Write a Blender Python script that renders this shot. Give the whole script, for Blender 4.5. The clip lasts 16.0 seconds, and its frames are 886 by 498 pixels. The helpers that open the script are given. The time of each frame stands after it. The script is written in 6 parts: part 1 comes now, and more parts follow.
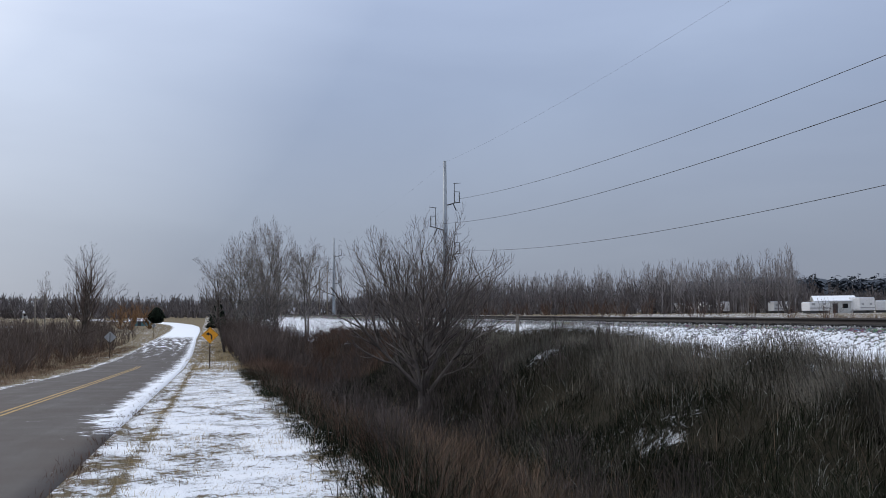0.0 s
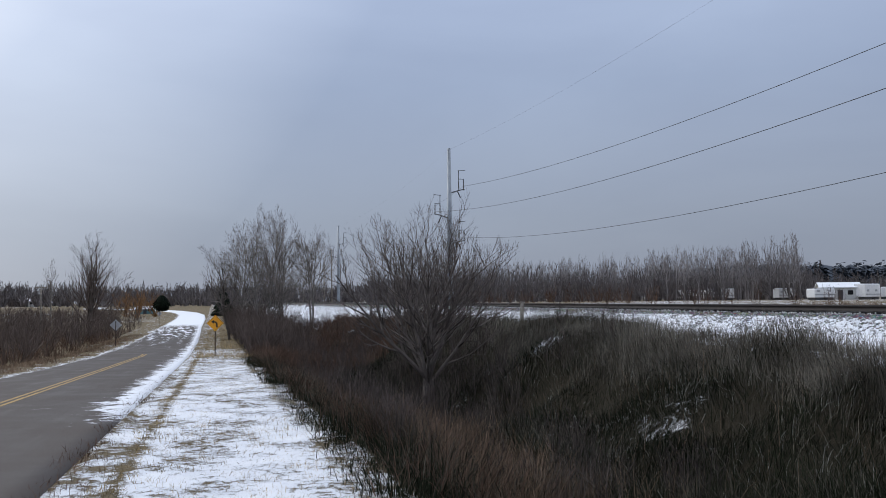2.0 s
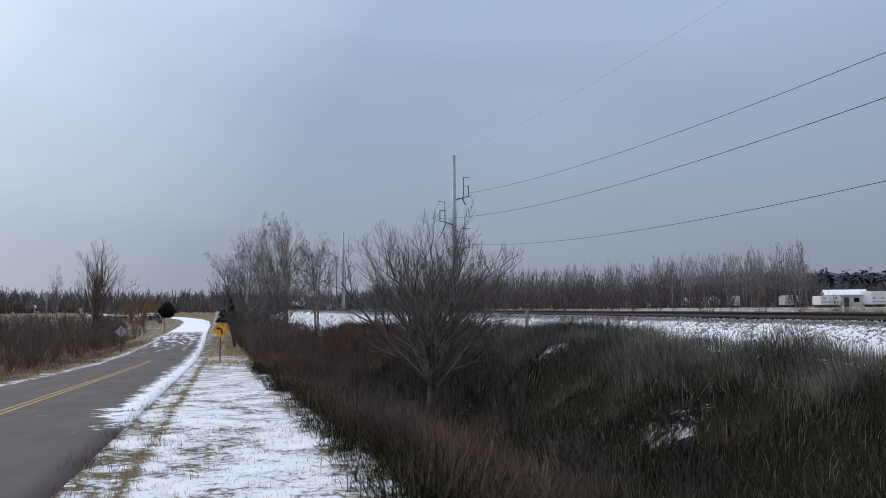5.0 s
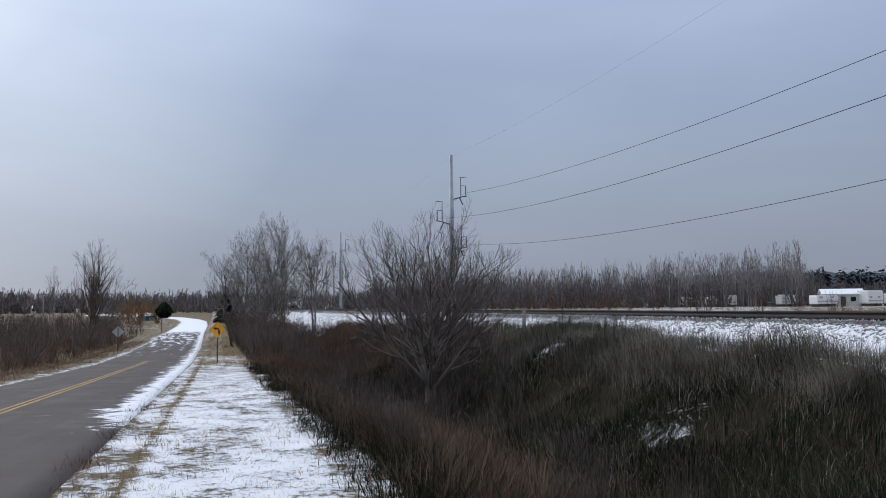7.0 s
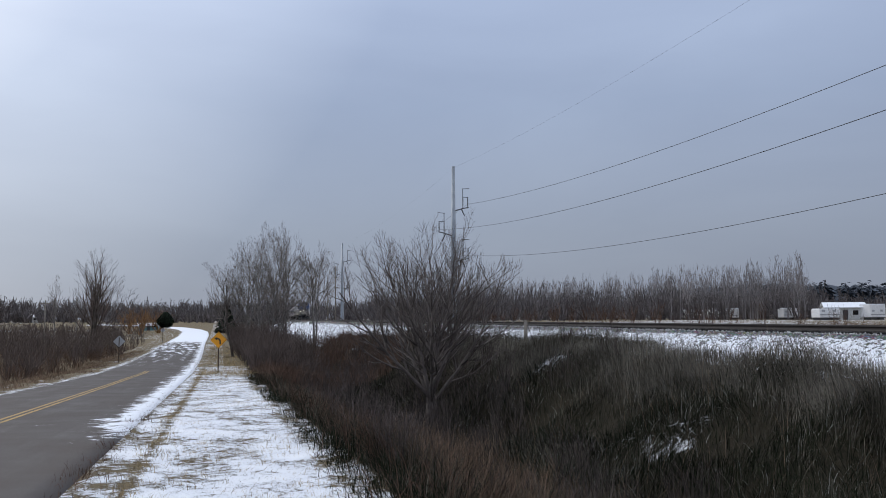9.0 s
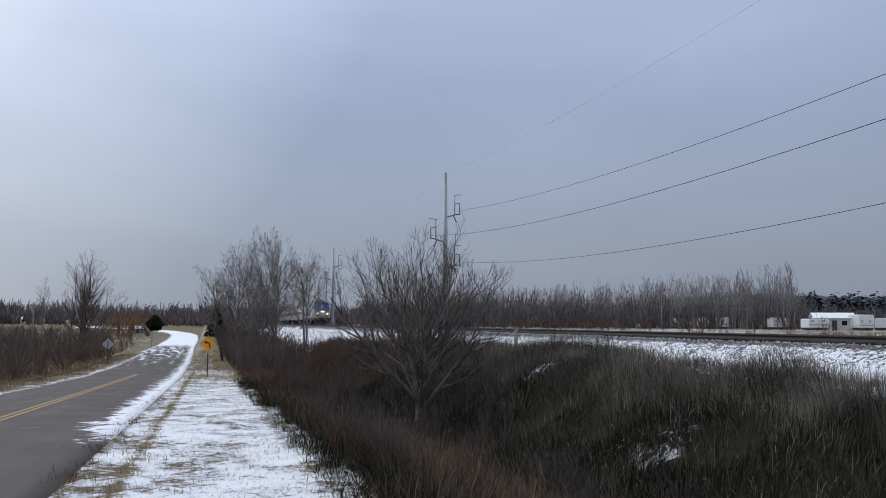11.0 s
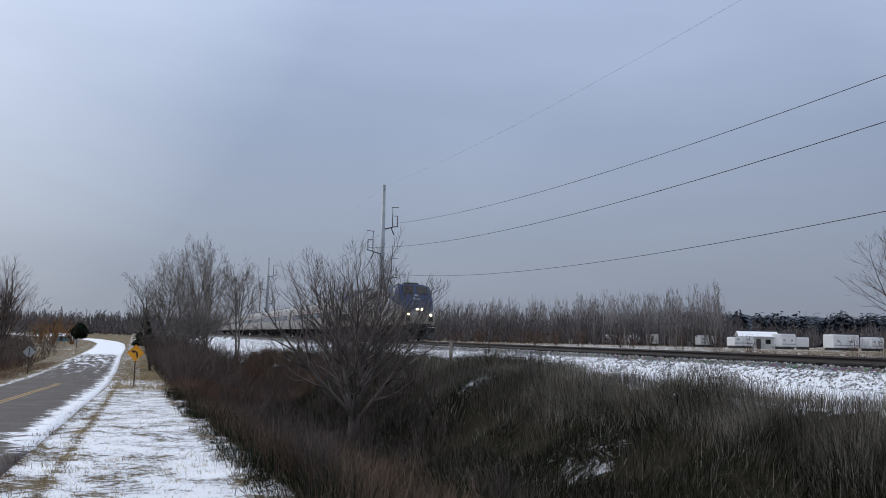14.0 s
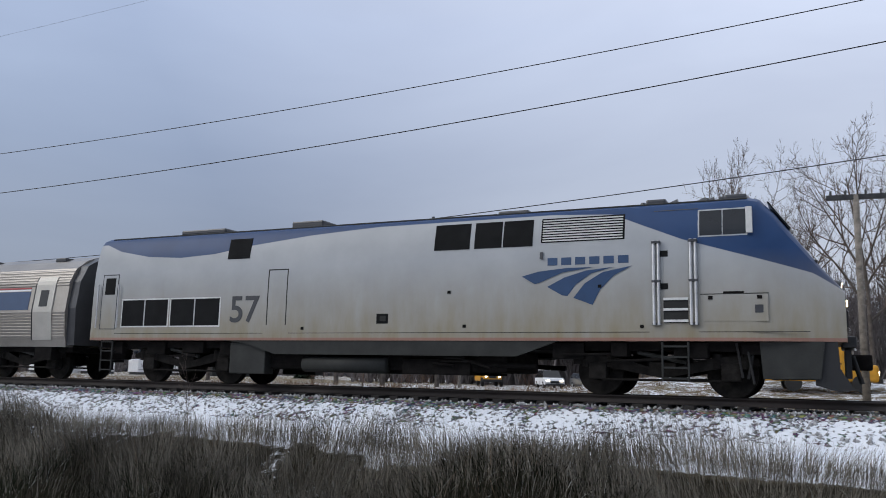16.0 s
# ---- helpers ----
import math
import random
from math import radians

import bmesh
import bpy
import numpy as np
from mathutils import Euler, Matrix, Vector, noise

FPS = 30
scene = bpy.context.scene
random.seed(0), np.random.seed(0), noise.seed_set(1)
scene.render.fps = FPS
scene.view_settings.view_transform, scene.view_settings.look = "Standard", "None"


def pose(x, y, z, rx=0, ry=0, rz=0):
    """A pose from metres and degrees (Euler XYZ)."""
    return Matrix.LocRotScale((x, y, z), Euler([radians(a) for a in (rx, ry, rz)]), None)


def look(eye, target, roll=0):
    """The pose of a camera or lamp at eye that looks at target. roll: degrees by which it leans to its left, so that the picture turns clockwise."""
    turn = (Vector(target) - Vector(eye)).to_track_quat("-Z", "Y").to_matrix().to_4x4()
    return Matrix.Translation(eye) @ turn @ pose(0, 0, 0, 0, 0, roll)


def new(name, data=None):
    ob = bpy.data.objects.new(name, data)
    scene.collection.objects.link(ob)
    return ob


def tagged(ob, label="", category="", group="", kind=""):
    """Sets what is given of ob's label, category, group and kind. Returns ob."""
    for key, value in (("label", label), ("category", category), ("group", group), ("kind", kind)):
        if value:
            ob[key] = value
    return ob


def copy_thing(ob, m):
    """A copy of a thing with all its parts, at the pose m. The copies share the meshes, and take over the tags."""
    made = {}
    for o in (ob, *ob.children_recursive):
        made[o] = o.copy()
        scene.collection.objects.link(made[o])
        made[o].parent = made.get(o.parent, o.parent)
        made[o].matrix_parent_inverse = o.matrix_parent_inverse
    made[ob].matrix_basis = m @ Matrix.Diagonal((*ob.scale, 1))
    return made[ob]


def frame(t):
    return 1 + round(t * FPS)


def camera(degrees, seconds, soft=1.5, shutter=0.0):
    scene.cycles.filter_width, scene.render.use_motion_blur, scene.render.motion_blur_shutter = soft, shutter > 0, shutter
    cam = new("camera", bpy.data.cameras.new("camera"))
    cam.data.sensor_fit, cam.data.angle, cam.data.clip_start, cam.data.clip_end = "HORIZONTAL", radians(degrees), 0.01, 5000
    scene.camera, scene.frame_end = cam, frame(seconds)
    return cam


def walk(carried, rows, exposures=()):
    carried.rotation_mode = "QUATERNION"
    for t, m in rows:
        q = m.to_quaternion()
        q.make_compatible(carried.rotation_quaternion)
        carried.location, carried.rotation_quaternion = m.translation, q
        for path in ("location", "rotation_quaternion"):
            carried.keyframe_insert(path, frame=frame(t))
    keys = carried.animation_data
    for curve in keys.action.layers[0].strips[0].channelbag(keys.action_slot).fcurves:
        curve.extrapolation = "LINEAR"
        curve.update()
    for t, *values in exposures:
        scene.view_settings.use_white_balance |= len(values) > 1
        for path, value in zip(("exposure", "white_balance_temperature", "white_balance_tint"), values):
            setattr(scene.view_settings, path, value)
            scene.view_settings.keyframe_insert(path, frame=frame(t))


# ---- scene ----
# World: Y runs along the railway away from the eye, X to the right across it, Z up.
EYE = (0.0, 0.0, 3.7)
cam = camera(56.2, 16.0, soft=0.9, shutter=0.03)
PATH = [
    (0.0, -15.56, 4.34, 0.48), (0.5, -15.46, 4.49, 0.41), (1.0, -15.38, 4.18, 0.31), (1.5, -15.41, 3.71, 0.41),
    (2.0, -15.25, 3.48, 0.60), (2.5, -14.98, 3.50, 0.61), (3.0, -14.73, 3.67, 0.57), (3.5, -14.77, 3.89, 0.51),
    (4.0, -14.81, 4.00, 0.55), (6.5, -15.10, 3.89, 0.51), (7.0, -15.10, 3.94, 0.61), (7.5, -15.11, 4.04, 0.61),
    (8.0, -15.04, 4.22, 0.47), (8.5, -14.95, 4.53, 0.39), (9.0, -15.00, 4.72, 0.30), (11.5, -15.92, 5.27, -0.55),
    (12.0, -16.48, 5.41, -0.55), (12.5, -16.97, 5.61, -0.62), (13.0, -17.59, 5.74, -0.63), (13.5, -18.53, 5.80, -0.68),
    (14.0, -20.10, 6.09, -1.22), (14.5, -23.75, 6.82, -1.84), (15.0, -31.25, 7.57, -1.91), (15.2, -35.44, 7.79, -1.85),
    (15.4, -40.65, 7.90, -1.60), (15.6, -47.24, 8.10, -1.40), (15.8, -55.48, 8.44, -1.37), (16.0, -65.18, 8.76, -1.23),
]
walk(cam, [(t, pose(*EYE, 90 + pitch, roll, yaw)) for t, yaw, pitch, roll in PATH], [(0.0, -0.06), (8.5, -0.06), (9.5, -0.10), (14.5, -0.10), (15.4, -0.14), (16.0, -0.06)])

# ---- sky and light: an overcast winter day, brightest towards the upper left ----
SUN_YAW, SUN_EL = 42.0, 34.0
sun_dir = Vector((-math.sin(radians(SUN_YAW)) * math.cos(radians(SUN_EL)), math.cos(radians(SUN_YAW)) * math.cos(radians(SUN_EL)), math.sin(radians(SUN_EL))))


def ramp(nt, stops, fac):
    r = nt.nodes.new("ShaderNodeValToRGB")
    els = r.color_ramp.elements
    els[0].position, els[0].color = stops[0][0], (*stops[0][1], 1)
    els[1].position, els[1].color = stops[-1][0], (*stops[-1][1], 1)
    for pos, col in stops[1:-1]:
        e = els.new(pos)
        e.color = (*col, 1)
    nt.links.new(fac, r.inputs[0])
    return r.outputs[0]


def math_node(nt, op, a, b=None, clamp=False):
    n = nt.nodes.new("ShaderNodeMath")
    n.operation, n.use_clamp = op, clamp
    for i, v in enumerate((a, b)):
        if v is None:
            continue
        if isinstance(v, (int, float)):
            n.inputs[i].default_value = v
        else:
            nt.links.new(v, n.inputs[i])
    return n.outputs[0]


def mix_col(nt, fac, a, b, blend="MIX"):
    n = nt.nodes.new("ShaderNodeMix")
    n.data_type, n.blend_type = "RGBA", blend
    for i, v in ((0, fac), (6, a), (7, b)):
        if isinstance(v, (int, float)):
            n.inputs[i].default_value = v
        elif isinstance(v, tuple):
            n.inputs[i].default_value = (*v, 1)
        else:
            nt.links.new(v, n.inputs[i])
    return n.outputs[2]


def noise_node(nt, vec, scale, detail=4, rough=0.55, distort=0.0):
    n = nt.nodes.new("ShaderNodeTexNoise")
    n.inputs["Scale"].default_value, n.inputs["Detail"].default_value = scale, detail
    n.inputs["Roughness"].default_value, n.inputs["Distortion"].default_value = rough, distort
    nt.links.new(vec, n.inputs["Vector"])
    return n.outputs["Fac"]


def make_world():
    world = bpy.data.worlds.new("overcast_sky")
    world.use_nodes = True
    nt = world.node_tree
    bg = nt.nodes["Background"]
    sky = nt.nodes.new("ShaderNodeTexSky")
    sky.sky_type, sky.sun_disc = "NISHITA", False
    sky.sun_elevation, sky.sun_rotation = radians(SUN_EL), radians(-SUN_YAW)
    co = nt.nodes.new("ShaderNodeTexCoord").outputs["Generated"]
    sep = nt.nodes.new("ShaderNodeSeparateXYZ")
    nt.links.new(co, sep.inputs[0])
    # cloud cover by height: grey-blue low down, lighter overhead
    cover = ramp(nt, [(0.0, (0.290, 0.325, 0.405)), (0.10, (0.302, 0.352, 0.455)), (0.25, (0.335, 0.415, 0.585)), (0.40, (0.440, 0.540, 0.765)),
                      (0.65, (0.68, 0.76, 0.95)), (1.0, (0.95, 1.02, 1.17))], sep.outputs[2])
    dot = nt.nodes.new("ShaderNodeVectorMath")
    dot.operation = "DOT_PRODUCT"
    nt.links.new(co, dot.inputs[0])
    dot.inputs[1].default_value = sun_dir
    glow = ramp(nt, [(0.0, (0, 0, 0)), (0.66, (0.035, 0.04, 0.046)), (0.84, (0.275, 0.286, 0.298)), (1.0, (0.95, 0.92, 0.85))], dot.outputs["Value"])
    thin_dot = nt.nodes.new("ShaderNodeVectorMath")
    thin_dot.operation = "DOT_PRODUCT"
    nt.links.new(co, thin_dot.inputs[0])
    thin_dot.inputs[1].default_value = (0.80, -0.25, 0.55)
    glow = mix_col(nt, 1.0, glow, ramp(nt, [(0.55, (0, 0, 0)), (1.0, (0.34, 0.33, 0.32))], thin_dot.outputs["Value"]), "ADD")
    mp = nt.nodes.new("ShaderNodeMapping")
    mp.inputs["Scale"].default_value = (1.0, 1.0, 3.2)
    nt.links.new(co, mp.inputs[0])
    cl = noise_node(nt, mp.outputs[0], 1.7, 5, 0.5, 0.4)
    cl = ramp(nt, [(0.3, (0.90, 0.90, 0.91)), (0.7, (1.09, 1.08, 1.06))], cl)
    both = mix_col(nt, 1.0, mix_col(nt, 1.0, cover, glow, "ADD"), cl, "MULTIPLY")
    thin = mix_col(nt, 1.0, sky.outputs[0], (0.06, 0.06, 0.06), "MULTIPLY")
    nt.links.new(mix_col(nt, 0.06, both, thin), bg.inputs[0])
    bg.inputs[1].default_value = 1.0
    scene.world = world


make_world()
sun = new("sun", bpy.data.lights.new("sun", "SUN"))
sun.data.energy, sun.data.angle, sun.data.color = 0.8, radians(25), (1.0, 0.96, 0.90)
sun.matrix_world = look(sun_dir * 100, (0, 0, 0))

# ---- materials ----


def mat(name, col, rough=0.7, metal=0.0, var=0.25, scale=3.0, fine=40.0, bump=0.2, dark=None, spec=0.5, emit=None, island=0.0):
    """A surface with broad stains and a fine grain."""
    m = bpy.data.materials.new(name)
    m.use_nodes = True
    nt = m.node_tree
    b = nt.nodes["Principled BSDF"]
    co = nt.nodes.new("ShaderNodeTexCoord").outputs["Object"]
    broad = noise_node(nt, co, scale, 5)
    grain = noise_node(nt, co, fine, 3)
    low = dark or tuple(c * (1 - var) for c in col)
    high = tuple(min(1, c * (1 + var * 0.6)) for c in col)
    c = ramp(nt, [(0.3, low), (0.68, high)], broad)
    c = mix_col(nt, 0.35 * min(1, var * 2), c, mix_col(nt, 1.0, c, ramp(nt, [(0.3, (0.55,) * 3), (0.7, (1.35,) * 3)], grain), "MULTIPLY"))
    if island:
        g = nt.nodes.new("ShaderNodeNewGeometry").outputs["Random Per Island"]
        c = mix_col(nt, 1.0, c, ramp(nt, [(0.0, (1 - island,) * 3), (1.0, (1 + island,) * 3)], g), "MULTIPLY")
    nt.links.new(c, b.inputs["Base Color"])
    b.inputs["Roughness"].default_value, b.inputs["Metallic"].default_value = rough, metal
    b.inputs["Specular IOR Level"].default_value = spec
    if bump:
        bp = nt.nodes.new("ShaderNodeBump")
        bp.inputs["Strength"].default_value, bp.inputs["Distance"].default_value = bump, 0.02
        nt.links.new(grain, bp.inputs["Height"])
        nt.links.new(bp.outputs[0], b.inputs["Normal"])
    if emit:
        b.inputs["Emission Color"].default_value = (*emit[0], 1)
        b.inputs["Emission Strength"].default_value = emit[1]
    return m


def ground_material():
    """Dead grass and soil under patchy snow; the attributes say how much snow, stone and painted grass shade lies
    where.
    """
    m = bpy.data.materials.new("winter_ground")
    m.use_nodes = True
    nt = m.node_tree
    b = nt.nodes["Principled BSDF"]
    co = nt.nodes.new("ShaderNodeTexCoord").outputs["Object"]
    at = nt.nodes.new("ShaderNodeAttribute")
    at.attribute_name = "snow"
    st = nt.nodes.new("ShaderNodeAttribute")
    st.attribute_name = "stone"
    shade_attr = nt.nodes.new("ShaderNodeAttribute")
    shade_attr.attribute_name = "grass_shade"
    n1, n2, n3 = noise_node(nt, co, 1.1, 6, 0.62), noise_node(nt, co, 7.0, 5, 0.65, 0.6), noise_node(nt, co, 45.0, 3)
    soil = ramp(nt, [(0.25, (0.060, 0.048, 0.032)), (0.5, (0.145, 0.115, 0.072)), (0.75, (0.29, 0.235, 0.145))], n2)
    mp = nt.nodes.new("ShaderNodeMapping")
    mp.inputs["Scale"].default_value = (14, 3, 14)
    nt.links.new(co, mp.inputs[0])
    straw = noise_node(nt, mp.outputs[0], 4.0, 4, 0.7, 1.2)
    soil = mix_col(nt, 0.5, soil, ramp(nt, [(0.3, (0.075, 0.06, 0.04)), (0.7, (0.33, 0.27, 0.17))], straw))
    vor = nt.nodes.new("ShaderNodeTexVoronoi")
    vor.inputs["Scale"].default_value = 11.0
    nt.links.new(co, vor.inputs["Vector"])
    stones = mix_col(nt, 0.6, ramp(nt, [(0.0, (0.30, 0.29, 0.28)), (0.6, (0.10, 0.095, 0.09))], vor.outputs["Distance"]), vor.outputs["Color"], "SOFT_LIGHT")
    # shade between the grass blades, painted as near-black soil
    soil = mix_col(nt, shade_attr.outputs["Fac"], soil, ramp(nt, [(0.35, (0.006, 0.006, 0.0045)), (0.75, (0.020, 0.018, 0.012))], n2))
    base = mix_col(nt, st.outputs["Fac"], soil, stones)
    lump = math_node(nt, "ADD", math_node(nt, "MULTIPLY", n1, 0.62), math_node(nt, "ADD", math_node(nt, "MULTIPLY", n2, 0.55), math_node(nt, "MULTIPLY", n3, 0.25)))
    holes = math_node(nt, "MULTIPLY", math_node(nt, "MULTIPLY", st.outputs["Fac"], vor.outputs["Distance"]), 0.35)
    f = math_node(nt, "SUBTRACT", math_node(nt, "ADD", math_node(nt, "MULTIPLY", at.outputs["Fac"], 0.72), lump), math_node(nt, "ADD", 1.06, holes))
    f = math_node(nt, "MULTIPLY", math_node(nt, "ADD", f, 0.03), 13.0, True)
    snow = ramp(nt, [(0.3, (0.72, 0.76, 0.83)), (0.7, (0.88, 0.90, 0.93))], n1)
    nt.links.new(mix_col(nt, f, base, snow), b.inputs["Base Color"])
    b.inputs["Roughness"].default_value = 0.85
    b.inputs["Specular IOR Level"].default_value = 0.08
    h = math_node(nt, "ADD", math_node(nt, "MULTIPLY", f, 0.6), math_node(nt, "ADD", n2, math_node(nt, "MULTIPLY", n3, 0.5)))
    bp = nt.nodes.new("ShaderNodeBump")
    bp.inputs["Strength"].default_value, bp.inputs["Distance"].default_value = 0.8, 0.05
    nt.links.new(h, bp.inputs["Height"])
    nt.links.new(bp.outputs[0], b.inputs["Normal"])
    return m


def road_material():
    """Worn damp asphalt: u runs across (metres from the right edge), v along."""
    m = bpy.data.materials.new("worn_asphalt")
    m.use_nodes = True
    nt = m.node_tree
    b = nt.nodes["Principled BSDF"]
    uv = nt.nodes.new("ShaderNodeUVMap").outputs[0]
    sep = nt.nodes.new("ShaderNodeSeparateXYZ")
    nt.links.new(uv, sep.inputs[0])
    u, v = sep.outputs[0], sep.outputs[1]
    mp = nt.nodes.new("ShaderNodeMapping")
    mp.inputs["Scale"].default_value = (1.0, 0.12, 1)
    nt.links.new(uv, mp.inputs[0])
    streak = noise_node(nt, mp.outputs[0], 1.4, 5, 0.6, 0.3)
    broad, grain = noise_node(nt, uv, 0.5, 5), noise_node(nt, uv, 60.0, 3)
    ragged = noise_node(nt, uv, 1.3, 8, 0.75, 0.8)
    col = ramp(nt, [(0.3, (0.050, 0.040, 0.035)), (0.7, (0.076, 0.062, 0.054))], broad)
    col = mix_col(nt, ramp(nt, [(0.52, (0, 0, 0)), (0.76, (0.45,) * 3)], streak), col, (0.135, 0.125, 0.122))
    col = mix_col(nt, 0.4, col, mix_col(nt, 1.0, col, ramp(nt, [(0.3, (0.5,) * 3), (0.7, (1.5,) * 3)], grain), "MULTIPLY"))
    # snow blown over the edge, and over the whole road farther off
    edge = math_node(nt, "SUBTRACT", 1.0, math_node(nt, "MULTIPLY", u, 0.72))
    near = ramp(nt, [(0.30, (0, 0, 0)), (0.40, (1, 1, 1))], math_node(nt, "MULTIPLY", v, 0.02))
    edge = math_node(nt, "MULTIPLY", edge, near, True)
    left = math_node(nt, "MULTIPLY", math_node(nt, "SUBTRACT", u, 5.85), 2.2, True)
    far = math_node(nt, "MULTIPLY", math_node(nt, "SUBTRACT", v, 132.0), 0.03, True)
    rut = math_node(nt, "MULTIPLY", math_node(nt, "MULTIPLY", math_node(nt, "SUBTRACT", v, 62.0), 0.02, True), 0.85)
    rut = math_node(nt, "MULTIPLY", rut, ramp(nt, [(0.42, (0, 0, 0)), (0.62, (1, 1, 1))], streak))
    cov = math_node(nt, "MAXIMUM", math_node(nt, "MAXIMUM", edge, math_node(nt, "MULTIPLY", left, 0.55)), math_node(nt, "MAXIMUM", math_node(nt, "MULTIPLY", far, 1.2), rut))
    cov = math_node(nt, "ADD", cov, math_node(nt, "MULTIPLY", math_node(nt, "SUBTRACT", ragged, 0.5), 2.6))
    cov = math_node(nt, "MULTIPLY", math_node(nt, "SUBTRACT", cov, 0.42), 5.0, True)
    col = mix_col(nt, cov, col, (0.82, 0.85, 0.90))
    nt.links.new(col, b.inputs["Base Color"])
    rg = ramp(nt, [(0.35, (0.60,) * 3), (0.7, (0.82,) * 3)], broad)
    b.inputs["Specular IOR Level"].default_value = 0.3
    nt.links.new(mix_col(nt, cov, rg, (0.85, 0.85, 0.85)), b.inputs["Roughness"])
    bp = nt.nodes.new("ShaderNodeBump")
    bp.inputs["Strength"].default_value, bp.inputs["Distance"].default_value = 0.35, 0.01
    nt.links.new(math_node(nt, "ADD", grain, math_node(nt, "MULTIPLY", cov, 2.0)), bp.inputs["Height"])
    nt.links.new(bp.outputs[0], b.inputs["Normal"])
    return m


def loco_paint():
    """Silver-grey body, blue roof sweep and cab by the height and length of the body, road dirt low down."""
    m = bpy.data.materials.new("locomotive_paint")
    m.use_nodes = True
    nt = m.node_tree
    b = nt.nodes["Principled BSDF"]
    co = nt.nodes.new("ShaderNodeTexCoord").outputs["Object"]
    sep = nt.nodes.new("ShaderNodeSeparateXYZ")
    nt.links.new(co, sep.inputs[0])
    s = math_node(nt, "DIVIDE", math_node(nt, "ADD", sep.outputs[0], 10.0), 20.0)
    line = [(0.3, 3.95), (0.9, 3.72), (2.0, 3.52), (3.2, 3.44), (4.4, 3.50), (5.6, 3.68), (7.5, 3.87), (9.5, 3.99), (14.0, 4.01),
            (15.4, 3.93), (16.1, 3.62), (16.9, 3.28), (18.0, 2.93), (19.4, 2.50), (20.0, 2.12)]
    low = ramp(nt, [(a / 20.0, (z / 5.0,) * 3) for a, z in line], s)
    over = math_node(nt, "MULTIPLY", math_node(nt, "SUBTRACT", math_node(nt, "DIVIDE", sep.outputs[2], 5.0), low), 250.0, True)
    n1, n2 = noise_node(nt, co, 1.2, 5), noise_node(nt, co, 30, 3)
    grey = ramp(nt, [(0.3, (0.345, 0.360, 0.375)), (0.7, (0.40, 0.415, 0.428))], n1)
    col = mix_col(nt, over, grey, ramp(nt, [(0.3, (0.008, 0.038, 0.118)), (0.7, (0.013, 0.050, 0.145))], n1))
    mp = nt.nodes.new("ShaderNodeMapping")
    mp.inputs["Scale"].default_value = (2.0, 2.0, 0.5)
    nt.links.new(co, mp.inputs[0])
    run = noise_node(nt, mp.outputs[0], 1.6, 5, 0.6)
    dirt = math_node(nt, "MULTIPLY", math_node(nt, "SUBTRACT", 3.05, sep.outputs[2]), 0.50, True)
    dirt = math_node(nt, "MULTIPLY", dirt, math_node(nt, "ADD", 0.30, run), True)
    col = mix_col(nt, math_node(nt, "MULTIPLY", dirt, 0.95), col, (0.215, 0.168, 0.076))
    roof = math_node(nt, "GREATER_THAN", sep.outputs[2], 4.20)
    col = mix_col(nt, roof, col, (0.035, 0.040, 0.048))
    red = math_node(nt, "LESS_THAN", sep.outputs[2], 1.22)
    col = mix_col(nt, math_node(nt, "MULTIPLY", red, 0.6), col, (0.26, 0.09, 0.07))
    nt.links.new(col, b.inputs["Base Color"])
    b.inputs["Roughness"].default_value, b.inputs["Metallic"].default_value = 0.46, 0.0
    b.inputs["Specular IOR Level"].default_value = 0.35
    bp = nt.nodes.new("ShaderNodeBump")
    bp.inputs["Strength"].default_value, bp.inputs["Distance"].default_value = 0.08, 0.02
    nt.links.new(math_node(nt, "ADD", n1, math_node(nt, "MULTIPLY", n2, 0.15)), bp.inputs["Height"])
    nt.links.new(bp.outputs[0], b.inputs["Normal"])
    return m


M_GROUND, M_ROAD, M_LOCO = ground_material(), road_material(), loco_paint()
M_YELLOW = mat("road_paint_yellow", (0.40, 0.26, 0.07), 0.7, var=0.4, fine=25)
M_RAIL = mat("rusted_rail", (0.026, 0.020, 0.018), 0.7, 0.1, bump=0.15)
M_TIE = mat("creosoted_timber", (0.022, 0.019, 0.017), 0.85, var=0.4, scale=6)
M_STONE = mat("ballast_stone", (0.40, 0.40, 0.40), 0.9, var=0.4, island=0.45)
M_SNOW = mat("snow", (0.84, 0.87, 0.91), 0.8, var=0.08, fine=20, bump=0.3, spec=0.2)
M_GRASS = mat("dead_grass", (0.105, 0.097, 0.076), 0.85, var=0.65, scale=0.45, fine=8, bump=0, spec=0.04, island=0.75)
# shade deep among the blades is put into this near-black green
M_GREEN = mat("shaded_green_grass", (0.017, 0.020, 0.012), 0.85, var=0.55, scale=0.5, fine=8, bump=0, spec=0.02, island=0.7)
M_STRAW = mat("straw_grass", (0.40, 0.305, 0.170), 0.85, var=0.5, scale=1.5, fine=8, bump=0, spec=0.15, island=0.5)
M_TAN = mat("tan_seed_grass", (0.22, 0.155, 0.105), 0.88, var=0.5, scale=0.8, fine=8, bump=0, spec=0.1, island=0.5)
M_FROST = mat("frosted_grass", (0.46, 0.46, 0.42), 0.8, var=0.4, scale=0.8, fine=8, bump=0, spec=0.2, island=0.4)
M_CREST = mat("crest_grass", (0.175, 0.158, 0.130), 0.88, var=0.6, scale=0.6, fine=8, bump=0, spec=0.05, island=0.7)
M_RUST = mat("russet_weeds", (0.125, 0.080, 0.058), 0.9, var=0.5, scale=0.8, fine=8, bump=0, spec=0.1, island=0.5)
